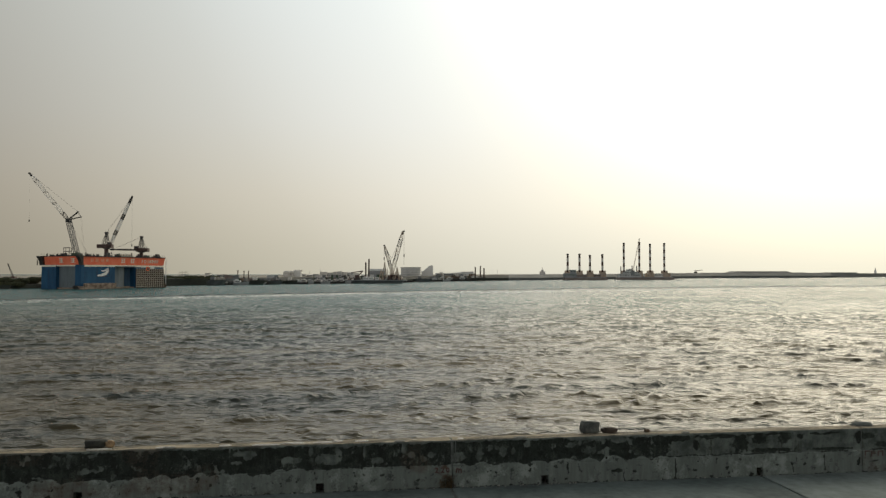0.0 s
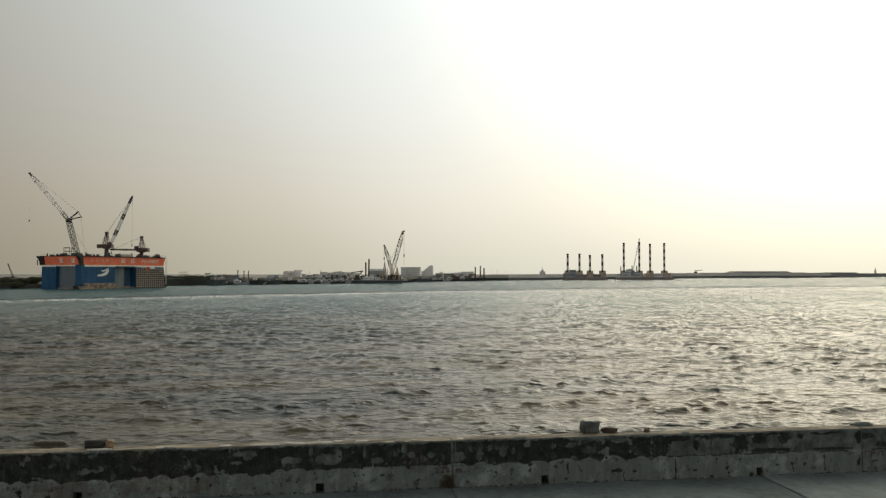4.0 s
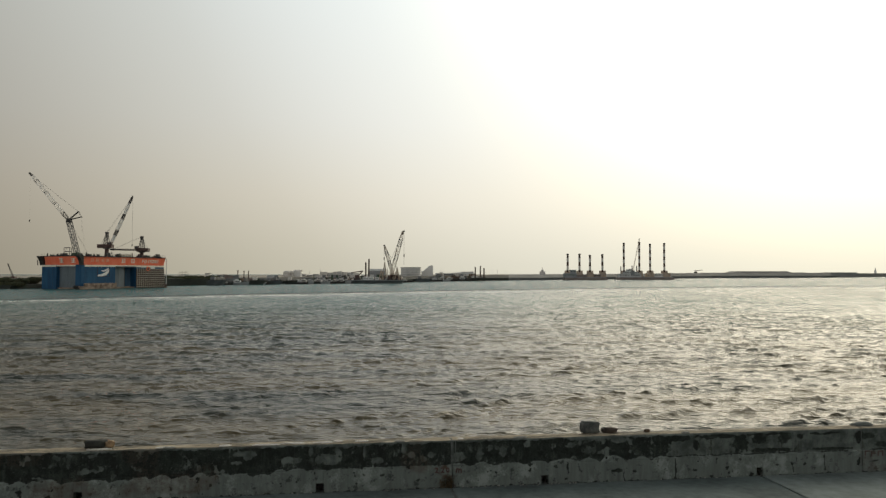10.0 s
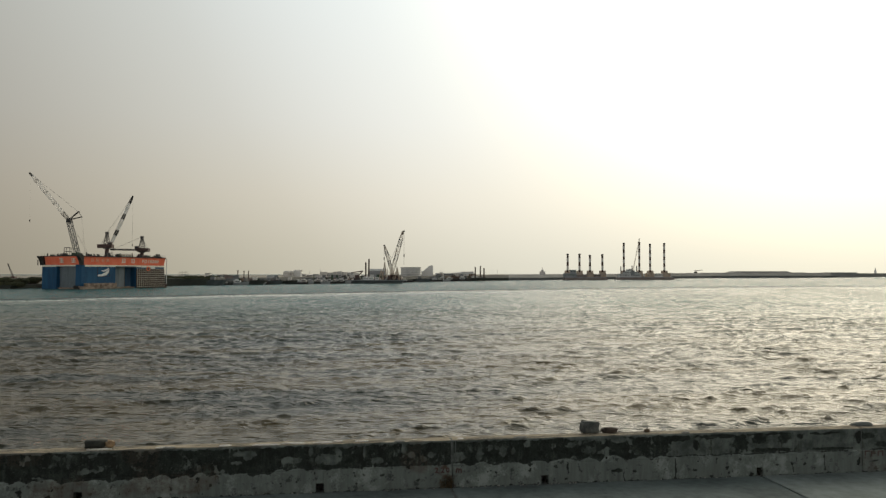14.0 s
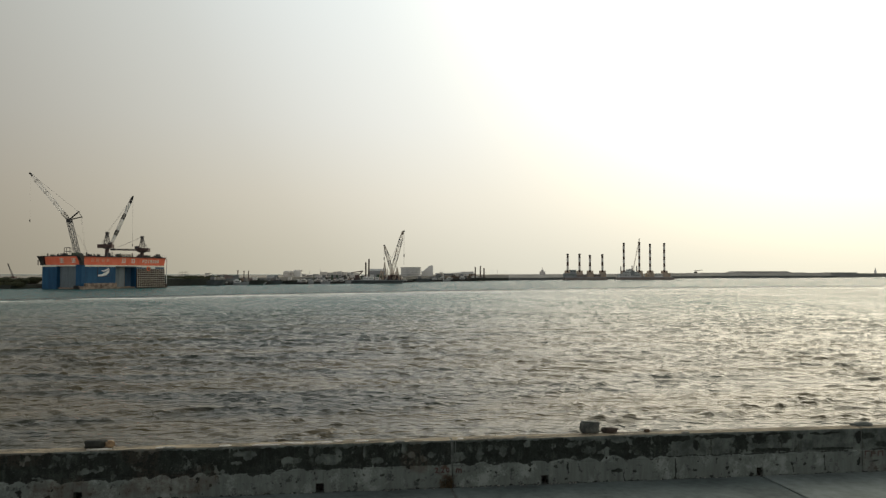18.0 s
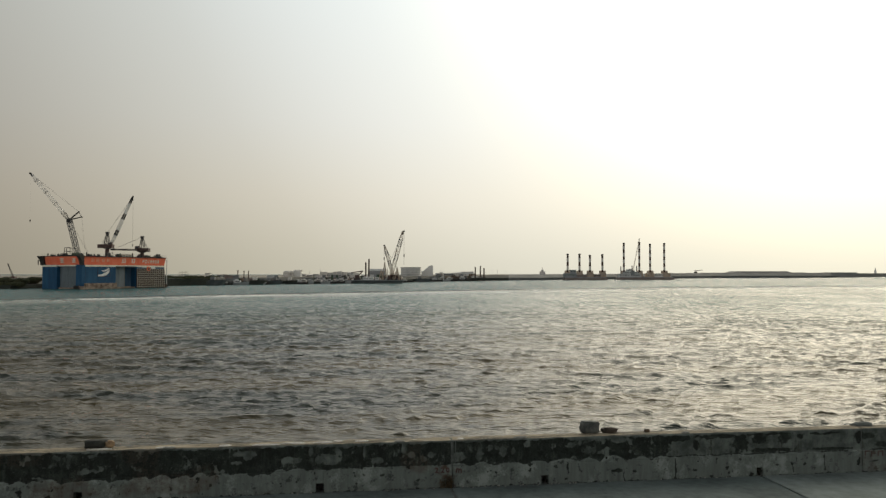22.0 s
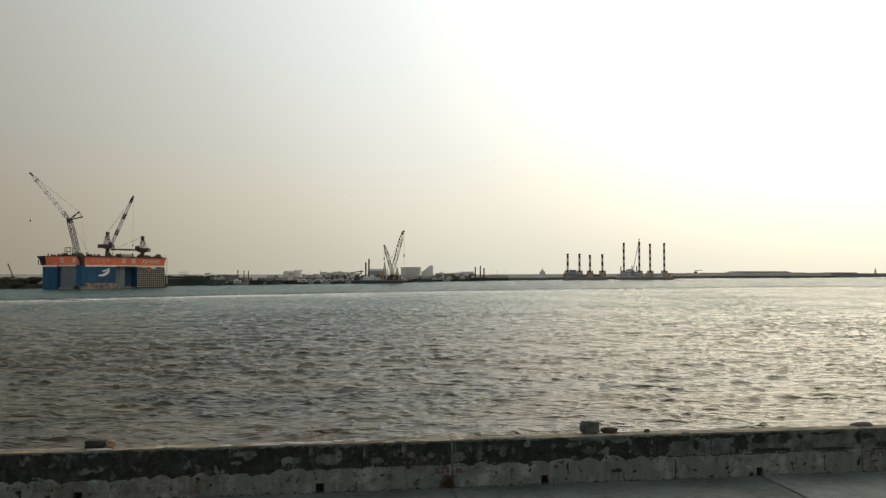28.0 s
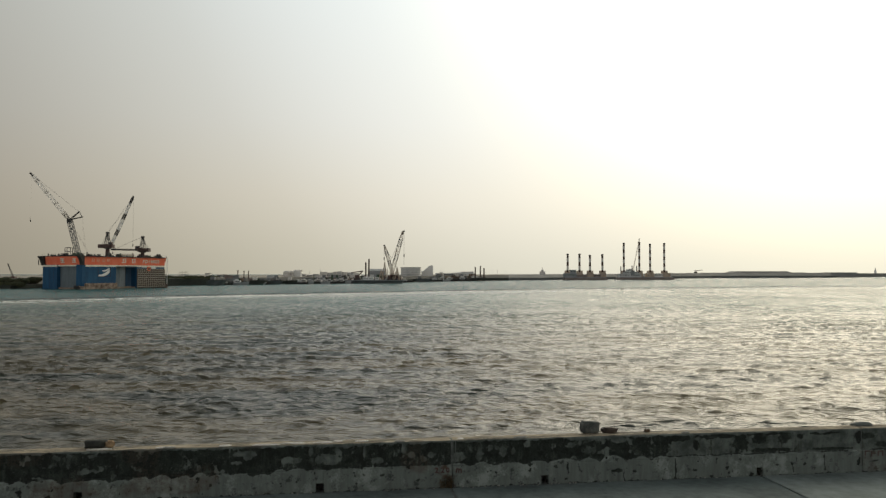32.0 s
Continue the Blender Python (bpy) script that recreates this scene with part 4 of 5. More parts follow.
def make_deck_crane(x, y, boom_tip, house, label, sunk=0.0):
    """A pedestal crane: column, machinery house, A-frame, lattice boom, stays and hook."""
    m = pose(x, y, 18.25 - sunk)
    c = thing("deck_crane", m, label, "crane", "cranes on the floating dock")
    bm = bmesh.new()
    strut(bm, (0, 0, -0.1), (0, 0, 5.2), 1.35, 12, 1.05)
    part("pedestal", bm, "redsteel", c)
    bm = bmesh.new()
    strut(bm, (0, 0, 4.8), (0, 0, 5.3), 2.0, 16)
    part("slew_ring", bm, "steel", c)
    bm = bmesh.new()
    box(bm, house[0], -2.0, 5.2, house[1], 2.0, 7.4, 0.2)
    part("machinery_house", bm, "redsteel", c)
    bm = bmesh.new()
    s = 1 if boom_tip[0] > 0 else -1
    box(bm, s * 1.2, -2.4, 6.6, s * 3.6, -1.0, 8.6, 0.2)
    cab = part("cab", bm, "redsteel", c)
    bm = bmesh.new()
    box(bm, s * 1.6, -2.46, 7.4, s * 3.2, -2.39, 8.3)
    part("cab_window", bm, "glassdark", cab)
    bm = bmesh.new()
    for sy in (-1.3, 1.3):
        strut(bm, (-1.3, sy, 7.2), (-0.35, sy * 0.4, 14.0), 0.24)
        strut(bm, (1.2, sy, 7.2), (0.35, sy * 0.4, 14.0), 0.24)
        for i in range(4):
            t = i / 4
            strut(bm, (-1.3 + 0.95 * t, sy * (1 - 0.6 * t), 7.2 + 6.8 * t), (1.2 - 0.85 * (t + 0.25), sy * (1 - 0.6 * (t + 0.25)), 7.2 + 6.8 * (t + 0.25)), 0.11)
    box(bm, -0.9, -0.8, 13.6, 0.9, 0.8, 14.6, 0.1)
    part("a_frame", bm, "steel", c)
    foot = Vector((s * 1.8, 0, 6.3))
    tip = Vector(boom_tip)
    n = 9
    for i in range(n):
        bm = bmesh.new()
        p, q = foot.lerp(tip, i / n), foot.lerp(tip, (i + 1) / n)
        girth = 1.45 if boom_tip[2] > 12 else 0.9
        wa, wb = girth * (1 - abs(i / n - 0.4) * 0.7), girth * (1 - abs((i + 1) / n - 0.4) * 0.7)
        pale = i not in (2, 5, 8) and boom_tip[2] > 12
        lattice(bm, p, q, wa, 0.13 if pale or boom_tip[2] < 12 else 0.19, 0.07 if pale or boom_tip[2] < 12 else 0.11, 4, wb)
        part("boom_section", bm, "palesteel" if pale else "steel", c)
    bm = bmesh.new()
    ax = (tip - foot).normalized()
    strut(bm, tip - ax * 1.2, tip + ax * 1.4, 0.7, 8, 0.45)
    part("boom_head", bm, "black", c)
    bm = bmesh.new()
    for sy in (-0.5, 0.5):
        rope(bm, (0, sy, 14.2), tip + Vector((0, sy, 0)), 0.05)
    rope(bm, (-s * 3.0, 0.8, 7.3), (0, 0.5, 14.2), 0.09)
    rope(bm, (-s * 3.0, -0.8, 7.3), (0, -0.5, 14.2), 0.09)
    part("boom_stay", bm, "rope", c)
    drop = max(tip.z - 30.0, 7.0) if tip.z > 12 else tip.z - 2.0
    bm = bmesh.new()
    rope(bm, tip + Vector((s * 0.5, 0, 0)), (tip.x + s * 0.5, 0, drop), 0.05)
    part("hoist_rope", bm, "rope", c)
    bm = bmesh.new()
    strut(bm, (tip.x + s * 0.5, 0, drop + 0.3), (tip.x + s * 0.5, 0, drop - 0.9), 0.35, 8, 0.15)
    part("hook_block", bm, "black", c)
    DRIFT.append((c, m))


make_deck_crane(-195.7, 446.0, (14.2, 0, 34.4), (-5.0, 3.4), "dark pedestal crane with raised boom standing on the floating dock")
make_deck_crane(-181.6, 461.9, (-17.6, 0, 6.6), (-2.6, 4.2), "dark pedestal crane with lowered boom standing on the floating dock", 1.7)


def make_luffing_crane():
    m = pose(-210.6, 440.0, 18.25)
    c = thing("lattice_crane", m, "tall lattice crane with a luffing jib, standing on the floating dock", "crane", "cranes on the floating dock")
    bm = bmesh.new()
    for y0 in (-3.0, 1.8):
        box(bm, -2.4, y0, 0, 2.8, y0 + 1.2, 0.9, 0.25)
    part("crawler_track", bm, "black", c)
    bm = bmesh.new()
    box(bm, -1.0, -1.5, 0.9, 3.2, 1.5, 1.9, 0.2)
    part("machinery_house", bm, "redsteel", c)
    foot, knee, tip = Vector((0.6, 0, 1.6)), Vector((-4.5, 0, 21.0)), Vector((-26.6, 0, 47.4))
    bm = bmesh.new()
    lattice(bm, foot, knee, 2.3, 0.19, 0.12, 12)
    part("mast", bm, "mast", c, "grey lattice mast")
    marks = (0, 0.10, 0.17, 0.36, 0.38, 0.60, 0.62, 0.84, 0.88, 1)
    for i, (a, b) in enumerate(zip(marks[:-1], marks[1:])):
        bm = bmesh.new()
        w = [1.0 if t in (0, 1) else 1.7 for t in (a, b)]
        lattice(bm, knee.lerp(tip, a), knee.lerp(tip, b), w[0], 0.11 if i % 2 or i == 0 else 0.075, 0.065 if i % 2 or i == 0 else 0.045, max(1, round((b - a) * 24)), w[1])
        part("jib_section", bm, "steel" if i % 2 or i == 0 else "palesteel", c)
    bm = bmesh.new()
    box(bm, knee.x - 1.2, -1.3, knee.z - 1.2, knee.x + 1.2, 1.3, knee.z + 1.0, 0.3)
    part("knee_joint", bm, "black", c)
    a, b = Vector((0.9, 0, 25.9)), Vector((2.6, 0, 22.9))
    for q in (a, b):
        bm = bmesh.new()
        for sy in (-0.8, 0.8):
            strut(bm, knee + Vector((0, sy, 0.3)), q + Vector((0, sy * 0.5, 0)), 0.22)
        strut(bm, q + Vector((0, -0.7, 0)), q + Vector((0, 0.7, 0)), 0.35, 6)
        part("jib_strut", bm, "black", c)
    bm = bmesh.new()
    for sy in (-0.5, 0.5):
        o = Vector((0, sy, 0))
        rope(bm, tip + o, a + o, 0.035)
        rope(bm, a + o, b + o, 0.10)
        rope(bm, b + o, (4.9, sy, 2.8), 0.022)
        rope(bm, knee + o, (6.4, sy, 2.8), 0.03)
    part("pendant", bm, "rope", c)
    bm = bmesh.new()
    strut(bm, tip + Vector((0.6, 0, -0.7)), tip + Vector((-0.9, 0, 0.8)), 0.5, 8, 0.6)
    strut(bm, tip + Vector((-0.9, 0, 0.8)), tip + Vector((-1.5, 0, 0.8)), 0.5, 8, 0.3)
    part("jib_head", bm, "black", c)
    bm = bmesh.new()
    rope(bm, tip + Vector((-0.5, 0, 0)), tip + Vector((-0.5, 0, -26.3)), 0.012)
    part("hoist_rope", bm, "rope", c)
    bm = bmesh.new()
    strut(bm, tip + Vector((-0.5, 0, -26.0)), tip + Vector((-0.5, 0, -27.4)), 0.38, 8, 0.2)
    part("hook_block", bm, "black", c)
    DRIFT.append((c, m))
    m = pose(-215.0, 439.0, 18.25)
    g = thing("deck_gantry", m, "small open steel frame gantry on the floating dock", "gantry")
    for x in (-1.5, 1.7):
        for y in (-1.2, 1.2):
            bm = bmesh.new()
            strut(bm, (x, y, 0), (x, y, 5.3), 0.17)
            part("gantry_post", bm, "steel", g)
    for z in (3.0, 5.2):
        for y in (-1.2, 1.2):
            bm = bmesh.new()
            strut(bm, (-1.6, y, z), (1.8, y, z), 0.15)
            part("gantry_beam", bm, "steel", g)
    bm = bmesh.new()
    box(bm, -3.8, -1.3, 1.6, -1.4, 1.3, 1.9)
    part("gantry_deck", bm, "steel", g)
    DRIFT.append((g, m))


make_luffing_crane()


# ---- far shore ----
def make_shore():
    """Quay edge, bench, embankment and flat land behind, along the far waterline."""
    #        x, y at the water; quay height; embankment height
    line = ((-900, 330, 2.0, 5.0), (-420, 398, 2.0, 5.6), (-243, 431, 2.2, 5.8), (-236, 470, 2.4, 5.8), (-226, 510, 4.4, 5.6),
            (-199.7, 550, 4.8, 5.6), (-174.0, 585, 4.4, 5.4), (-169.7, 600, 2.2, 5.4), (-149.1, 625, 2.2, 5.4), (-114.6, 665, 2.2, 5.4), (-74.8, 705, 2.4, 5.2),
            (-46.4, 750, 2.6, 5.4), (-14.7, 830, 2.8, 5.8), (81.6, 955, 3.0, 6.4), (166.2, 1045, 3.0, 6.6),
            (264.1, 1135, 3.2, 7.2), (395.2, 1290, 3.6, 8.8), (487.2, 1390, 3.8, 9.6), (657.7, 1450, 3.8, 9.9),
            (861.3, 1600, 3.6, 9.3))
    rows = []
    for x, y, zq, zt in line:
        r = math.hypot(x, y)
        ux, uy = x / r, y / r
        rows.append([(x, y, -1.5), (x, y, zq), (x + 7 * ux, y + 7 * uy, zq), (x + 30 * ux, y + 30 * uy, zt), (x + 800 * ux, y + 800 * uy, zt - 0.3)])
    rows.append([(p[0] + 3, p[1] + 6, p[2]) for p in rows[-1]])
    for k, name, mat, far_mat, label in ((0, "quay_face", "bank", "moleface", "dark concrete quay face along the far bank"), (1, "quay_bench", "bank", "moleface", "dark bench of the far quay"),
                                (2, "embankment", "slope", "mole", "dusty grey embankment of the far bank"), (3, "far_ground", "sand", "mole", "flat ground of the far bank, paled for haze")):
        # the distant stretch gets paler materials instead of haze
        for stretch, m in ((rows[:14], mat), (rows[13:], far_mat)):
            bm = bmesh.new()
            grid = []
            for a, b in zip(stretch[:-1], stretch[1:]):
                n = max(1, int(math.dist(a[k], b[k]) / 9.0))
                for i in range(n + (b is stretch[-1])):
                    t = i / n
                    p, q = Vector(a[k]).lerp(Vector(b[k]), t), Vector(a[k + 1]).lerp(Vector(b[k + 1]), t)
                    if k in (1, 2):
                        q.z += 0.5 * noise.noise(q * 0.05) + 0.25 * noise.noise(q * 0.21)
                    if k in (2, 3):
                        p.z += 0.5 * noise.noise(p * 0.05) + 0.25 * noise.noise(p * 0.21)
                    grid.append((bm.verts.new(p), bm.verts.new(q)))
            for (a, b), (c, d) in zip(grid[:-1], grid[1:]):
                bm.faces.new((a, c, d, b))
            bmesh.ops.recalc_face_normals(bm, faces=bm.faces)
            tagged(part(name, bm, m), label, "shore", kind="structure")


make_shore()


def block(name, x0, x1, y, depth, z0, z1, mat, label, category, roof=0.0, roofmat="darkbuild", windows=0, group=""):
    """A far building: wall, roof slab or low gable, a row or two of windows."""
    t = thing(name, pose((x0 + x1) / 2, y, z0), label, category, group)
    w = (x1 - x0) / 2
    h = z1 - z0
    bm = bmesh.new()
    box(bm, -w, 0, -1.0, w, depth, h)
    part("wall", bm, mat, t)
    bm = bmesh.new()
    if roof:
        for s in (0, 1):
            v = [bm.verts.new(c) for c in ((-w - 0.4, -0.4, h), (w + 0.4, -0.4, h), (w + 0.4, depth + 0.4, h), (-w - 0.4, depth + 0.4, h),
                                           (-w - 0.4, depth / 2, h + roof), (w + 0.4, depth / 2, h + roof))]
        for q in ((0, 1, 5, 4), (2, 3, 4, 5), (0, 4, 3), (1, 2, 5), (3, 2, 1, 0)):
            bm.faces.new([v[i] for i in q])
        for q in [q for q in bm.verts if not q.link_faces]:
            bm.verts.remove(q)
    else:
        box(bm, -w - 0.2, -0.2, h, w + 0.2, depth + 0.2, h + 0.5)
    part("roof", bm, roofmat, t)
    for i in range(windows):
        for j in range(max(1, int(h / 3.6))):
            xc = -w + (i + 0.5) * 2 * w / windows
            bm = bmesh.new()
            box(bm, xc - 0.45, -0.08, 1.2 + 3.2 * j, xc + 0.45, 0.05, 2.2 + 3.2 * j)
            part("window", bm, "glassdark", t)
    return t


def tank(x, y, r, z0, z1, dome, label, mat="tank", lean=0.0):
    t = thing("storage_tank", pose(x, y, z0), label, "tank", "storage tanks")
    h = z1 - z0
    bm = bmesh.new()
    strut(bm, (0, 0, -1), (0, 0, h), r, 32)
    part("shell", bm, mat, t)
    for k in range(1, 4):
        bm = bmesh.new()
        strut(bm, (0, 0, h * k / 4), (0, 0, h * k / 4 + 0.2), r + 0.06, 32)
        part("hoop", bm, "darkbuild", t)
    bm = bmesh.new()
    if dome:
        for k in range(5):
            a, b = math.sin(k * math.pi / 10), math.sin((k + 1) * math.pi / 10)
            strut(bm, (lean * a, 0, h + dome * a), (lean * b, 0, h + dome * b), r * math.cos(k * math.pi / 10), 24, max(0.05, r * math.cos((k + 1) * math.pi / 10)))
    else:
        strut(bm, (0, 0, h), (0, 0, h + 0.7), r + 0.25, 32)
    part("roof", bm, mat if dome else "darkbuild", t)
    bm = bmesh.new()
    for k in range(12):
        strut(bm, (r * math.cos(4 + k * 0.12), r * math.sin(4 + k * 0.12) - 0.4, h * k / 12), (r * math.cos(4 + (k + 1) * 0.12), r * math.sin(4 + (k + 1) * 0.12) - 0.4, h * (k + 1) / 12), 0.2)
    part("stair", bm, mat, t)
    return t


def mast(name, x, y, z0, z1, r, mat, label, category="post", group=""):
    t = thing(name, pose(x, y, z0), label, category, group)
    bm = bmesh.new()
    strut(bm, (0, 0, -0.5), (0, 0, z1 - z0), r, 8, r * 0.85)
    part("shaft", bm, mat, t)
    bm = bmesh.new()
    strut(bm, (0, 0, z1 - z0 - 0.3), (0, 0, z1 - z0 + 0.3), r * 1.25, 8)
    part("cap", bm, mat, t)
    return t


def boat(x, y, length, heading, hull, cabin, seed, label):
    rng = random.Random(seed)
    t = thing("work_boat", pose(x, y, 0, 0, 0, heading), label, "boat", "moored boats")
    l, w, h = length / 2, length * 0.13, length * 0.10
    bm = bmesh.new()
    pl = ((-l, w * 0.85), (0, w), (l * 0.55, w * 0.8), (l, 0.05))
    lo = [bm.verts.new((px * 0.93, s * py * 0.75, -0.3)) for s in (1, -1) for px, py in (pl if s == 1 else pl[::-1])]
    hi = [bm.verts.new((px, s * py, h * (1.0 + 0.5 * max(0, px / l) ** 2))) for s in (1, -1) for px, py in (pl if s == 1 else pl[::-1])]
    n = len(lo)
    for i in range(n):
        bm.faces.new((lo[i], lo[(i + 1) % n], hi[(i + 1) % n], hi[i]))
    bm.faces.new(hi)
    bm.faces.new(lo[::-1])
    bmesh.ops.recalc_face_normals(bm, faces=bm.faces)
    part("hull", bm, hull, t)
    bm = bmesh.new()
    c0 = -l * rng.uniform(0.5, 0.7)
    box(bm, c0, -w * 0.7, h * 0.9, c0 + l * 0.7, w * 0.7, h + length * 0.11, 0.1)
    cab = part("cabin", bm, cabin, t)
    for s in (-1, 1):
        bm = bmesh.new()
        box(bm, c0 + l * 0.1, s * w * 0.71 - 0.02, h + length * 0.05, c0 + l * 0.6, s * w * 0.71 + 0.02, h + length * 0.085)
        part("cabin_window", bm, "glassdark", cab)
    bm = bmesh.new()
    box(bm, c0 + l * 0.15, -w * 0.5, h + length * 0.11, c0 + l * 0.5, w * 0.5, h + length * 0.17, 0.08)
    part("wheelhouse", bm, cabin, t)
    bm = bmesh.new()
    top = h + length * rng.uniform(0.3, 0.42)
    strut(bm, (c0 + l * 0.8, 0, h * 0.8), (c0 + l * 0.8, 0, top), 0.13, 6, 0.08)
    strut(bm, (c0 + l * 0.8, 0, top * 0.7), (c0 + l * 1.3, 0, top * 0.85), 0.08)
    part("mast", bm, "steel", t)
    return t


def leaf_mesh(seed, n, rx, rz):
    rng = random.Random(seed)
    bm = bmesh.new()
    for i in range(n):
        d = Vector((rng.gauss(0, 1), rng.gauss(0, 1), rng.gauss(0, 1))).normalized()
        lump = 0.75 + 0.35 * noise.noise(d * 2.2 + Vector((seed, 0, 0)))
        c = Vector((d.x * rx * lump, d.y * rx * lump, rz * (0.95 + d.z * lump))) * rng.uniform(0.75, 1.05)
        a = Vector((rng.gauss(0, 1), rng.gauss(0, 1), rng.gauss(0, 1))).normalized() * rng.uniform(0.2, 0.5)
        b = a.cross(d).normalized() * rng.uniform(0.12, 0.3)
        bm.faces.new([bm.verts.new(c + q) for q in (-a, b, a, -b)])
    return bm


def make_shrubs(spots):
    base = []
    for k in range(4):
        t = thing("shrub", pose(0, 0, -60), "dusty olive shrub on the far bank", "shrub", "shrubs on the far bank")
        bm = bmesh.new()
        for a in range(4):
            strut(bm, (0, 0, -0.4), (0.9 * math.cos(a * 1.6 + k), 0.9 * math.sin(a * 1.6 + k), 1.5), 0.12, 5, 0.05)
        part("stem", bm, "bark", t)
        part("crown", leaf_mesh(30 + k, 900, 2.0 + 0.5 * k, 1.0 + 0.18 * k), "leaf", t)
        base.append(t)
    for i, (x, y, z) in enumerate(spots):
        m = pose(x, y, z, 0, 0, 47 * i)
        if i < 4:
            base[i].matrix_world = m
        else:
            copy_thing(base[i % 4], m)


rng = random.Random(31)
spots = []
for i in range(64):
    x = rng.uniform(-285, -229)
    y = 431 + (-243 - x) * 0.19 + rng.uniform(6, 34) + (14 if x > -243 else 0)
    spots.append((x, y, 3.4 + rng.uniform(-0.6, 0.6)))
for i in range(34):
    t = rng.uniform(-0.359, -0.294)
    d = 560 + (t + 0.363) * 610 + rng.uniform(14, 40)
    spots.append((t * d, d, 4.2))
for i in range(46):
    x = rng.uniform(-285, -236)
    spots.append((x, 431 + (-243 - x) * 0.19 + rng.uniform(2.5, 9), 1.3 + rng.uniform(-0.3, 0.4)))
for i in range(36):
    t = rng.uniform(-0.361, -0.303)
    d = 556 + (t + 0.363) * 540 + rng.uniform(2, 10)
    spots.append((t * d, d, 3.7))
make_shrubs(spots)

# rubble heap, frame, huts and posts beside the dock
heap = thing("rubble_heap", pose(-211.6, 600, 5.0), "low dark heap of rubble on the bank beside the dock", "heap")
bm = bmesh.new()
bmesh.ops.create_grid(bm, x_segments=26, y_segments=12, size=1.0)
for v in bm.verts:
    x, y = v.co.x, v.co.y
    v.co = Vector((x * 17, y * 6, max(0.0, 1 - x * x) * max(0.0, 1 - y * y) * 2.6 * (0.8 + 0.5 * noise.noise(Vector((x * 5, y * 3, 1)))) - 0.3))
part("heap_surface", bm, "bank", heap)
g = thing("steel_frame", pose(-212.9, 630, 5.2), "bare rusty steel frame on the far bank", "frame")
for x in (-3.2, -1.0, 1.2, 3.4):
    bm = bmesh.new()
    strut(bm, (x, 0, -0.5), (x, 0, 4.6), 0.13)
    part("frame_post", bm, "steel", g)
for z in (2.6, 4.5):
    bm = bmesh.new()
    strut(bm, (-3.3, 0, z), (3.5, 0, z), 0.14)
    part("frame_beam", bm, "steel", g)
for a, b, z, mat in ((-204.4, -200.7, 8.3, "build"), (-200.7, -199.3, 6.8, "darkbuild"), (-194.4, -191.0, 7.1, "darkbuild"), (-189.5, -186.1, 7.3, "darkbuild")):
    block("hut", a, b, 660, 5, 4.0, z, mat, "small flat-roofed hut on the far quay", "hut", windows=2, group="huts on the far quay")
for x, z in ((-170.5, 10.9), (-165.4, 10.4), (-161.6, 10.4)):
    mast("mooring_post", x, 638, 1.5, z, 0.45, "rustdark", "tall dark steel mooring post by the far quay", group="mooring posts")

# silos, halls and low buildings
tank(-154.5, 760, 3.6, 4.5, 9.3, 2.0, "pale rounded silo on the far bank", "build")
tank(-150.4, 762, 2.6, 4.5, 9.6, 1.6, "pale rounded silo on the far bank", "build")
block("silo_hall", -149.1, -141.8, 764, 9, 4.5, 11.0, "white", "tall white-walled hall on the far bank", "building", 1.2, "build")
for a, b, y, z, mat, r in ((-147.9, -143.2, 800, 7.5, "build", 0), (-143.6, -137.7, 806, 6.6, "darkbuild", 1), (-137.5, -132.1, 812, 7.5, "tank", 0), (-128.4, -121.4, 800, 9.6, "build", 0),
                           (-121.7, -116.3, 806, 9.0, "tank", 0), (-116.6, -112.4, 812, 9.8, "build", 0), (-110.2, -106.0, 800, 10.2, "tank", 0), (-105.6, -101.5, 806, 9.4, "build", 0),
                           (-101.1, -95.7, 812, 9.3, "tank", 1.0), (-93.1, -87.2, 800, 8.4, "build", 0)):
    block("warehouse", a, b, y, 12, 4.5, z, mat, "low pale warehouse on the far bank", "building", r, "build", 3, "warehouses on the far bank")
block("grey_hangar", -75.4, -58.4, 770, 16, 4.5, 11.0, "hullgrey", "grey hangar with a low curved roof", "building", 2.2, "hullgrey")
tank(-36.3, 865, 11.2, 4.8, 14.7, 0, "broad grey flat-topped storage tank")
sh = thing("stockpile_shed", pose(-24.6, 880.0, 4.8), "pale stockpile shed with a steep curved roof", "building")
bm = bmesh.new()
extrude_xz(bm, ((0, -1), (0, 3.4), (1.2, 5.4), (3.0, 7.4), (5.0, 9.2), (7.0, 10.5), (7.6, 11.6), (10.0, 12.7), (12.4, 12.9), (13.1, 12.3), (13.3, -1)), 0, 16)
# white shell imitates haze over a pale tan shed
part("shell", bm, "white", sh)
for i in range(5):
    bm = bmesh.new()
    box(bm, 0.6 + 2.6 * i, -0.15, -1, 0.85 + 2.6 * i, 0.0, 4.8 + 1.6 * i)
    part("rib", bm, "build", sh)
block("shed", -25.2, -19.9, 900, 9, 4.8, 10.7, "tank", "grey shed between two tanks", "building", 1.0, "tank")
for a, b, y, z, mat, rm in ((-8.9, -4.8, 930, 8.0, "darkbuild", "darkbuild"), (-4.1, 0.0, 930, 9.0, "build", "darkbuild"), (0.7, 13.0, 930, 8.0, "darkbuild", "darkbuild"),
                            (13.0, 22.6, 930, 9.0, "build", "tank"), (22.6, 37.0, 930, 10.0, "tank", "build"), (23.8, 32.6, 922, 7.3, "white", "white")):
    block("port_hall", a, b, y, 13, 5.0, z, mat, "long low port hall with a pale roof", "building", 0.9, rm, 4, "port halls")
for x, z in ((37.4, 15.6), (43.3, 16.9), (47.5, 14.2)):
    mast("mooring_pile", x, 890, -2.0, z, 0.85, "rustdark", "thick brown steel pile standing by the far quay", group="mooring piles")
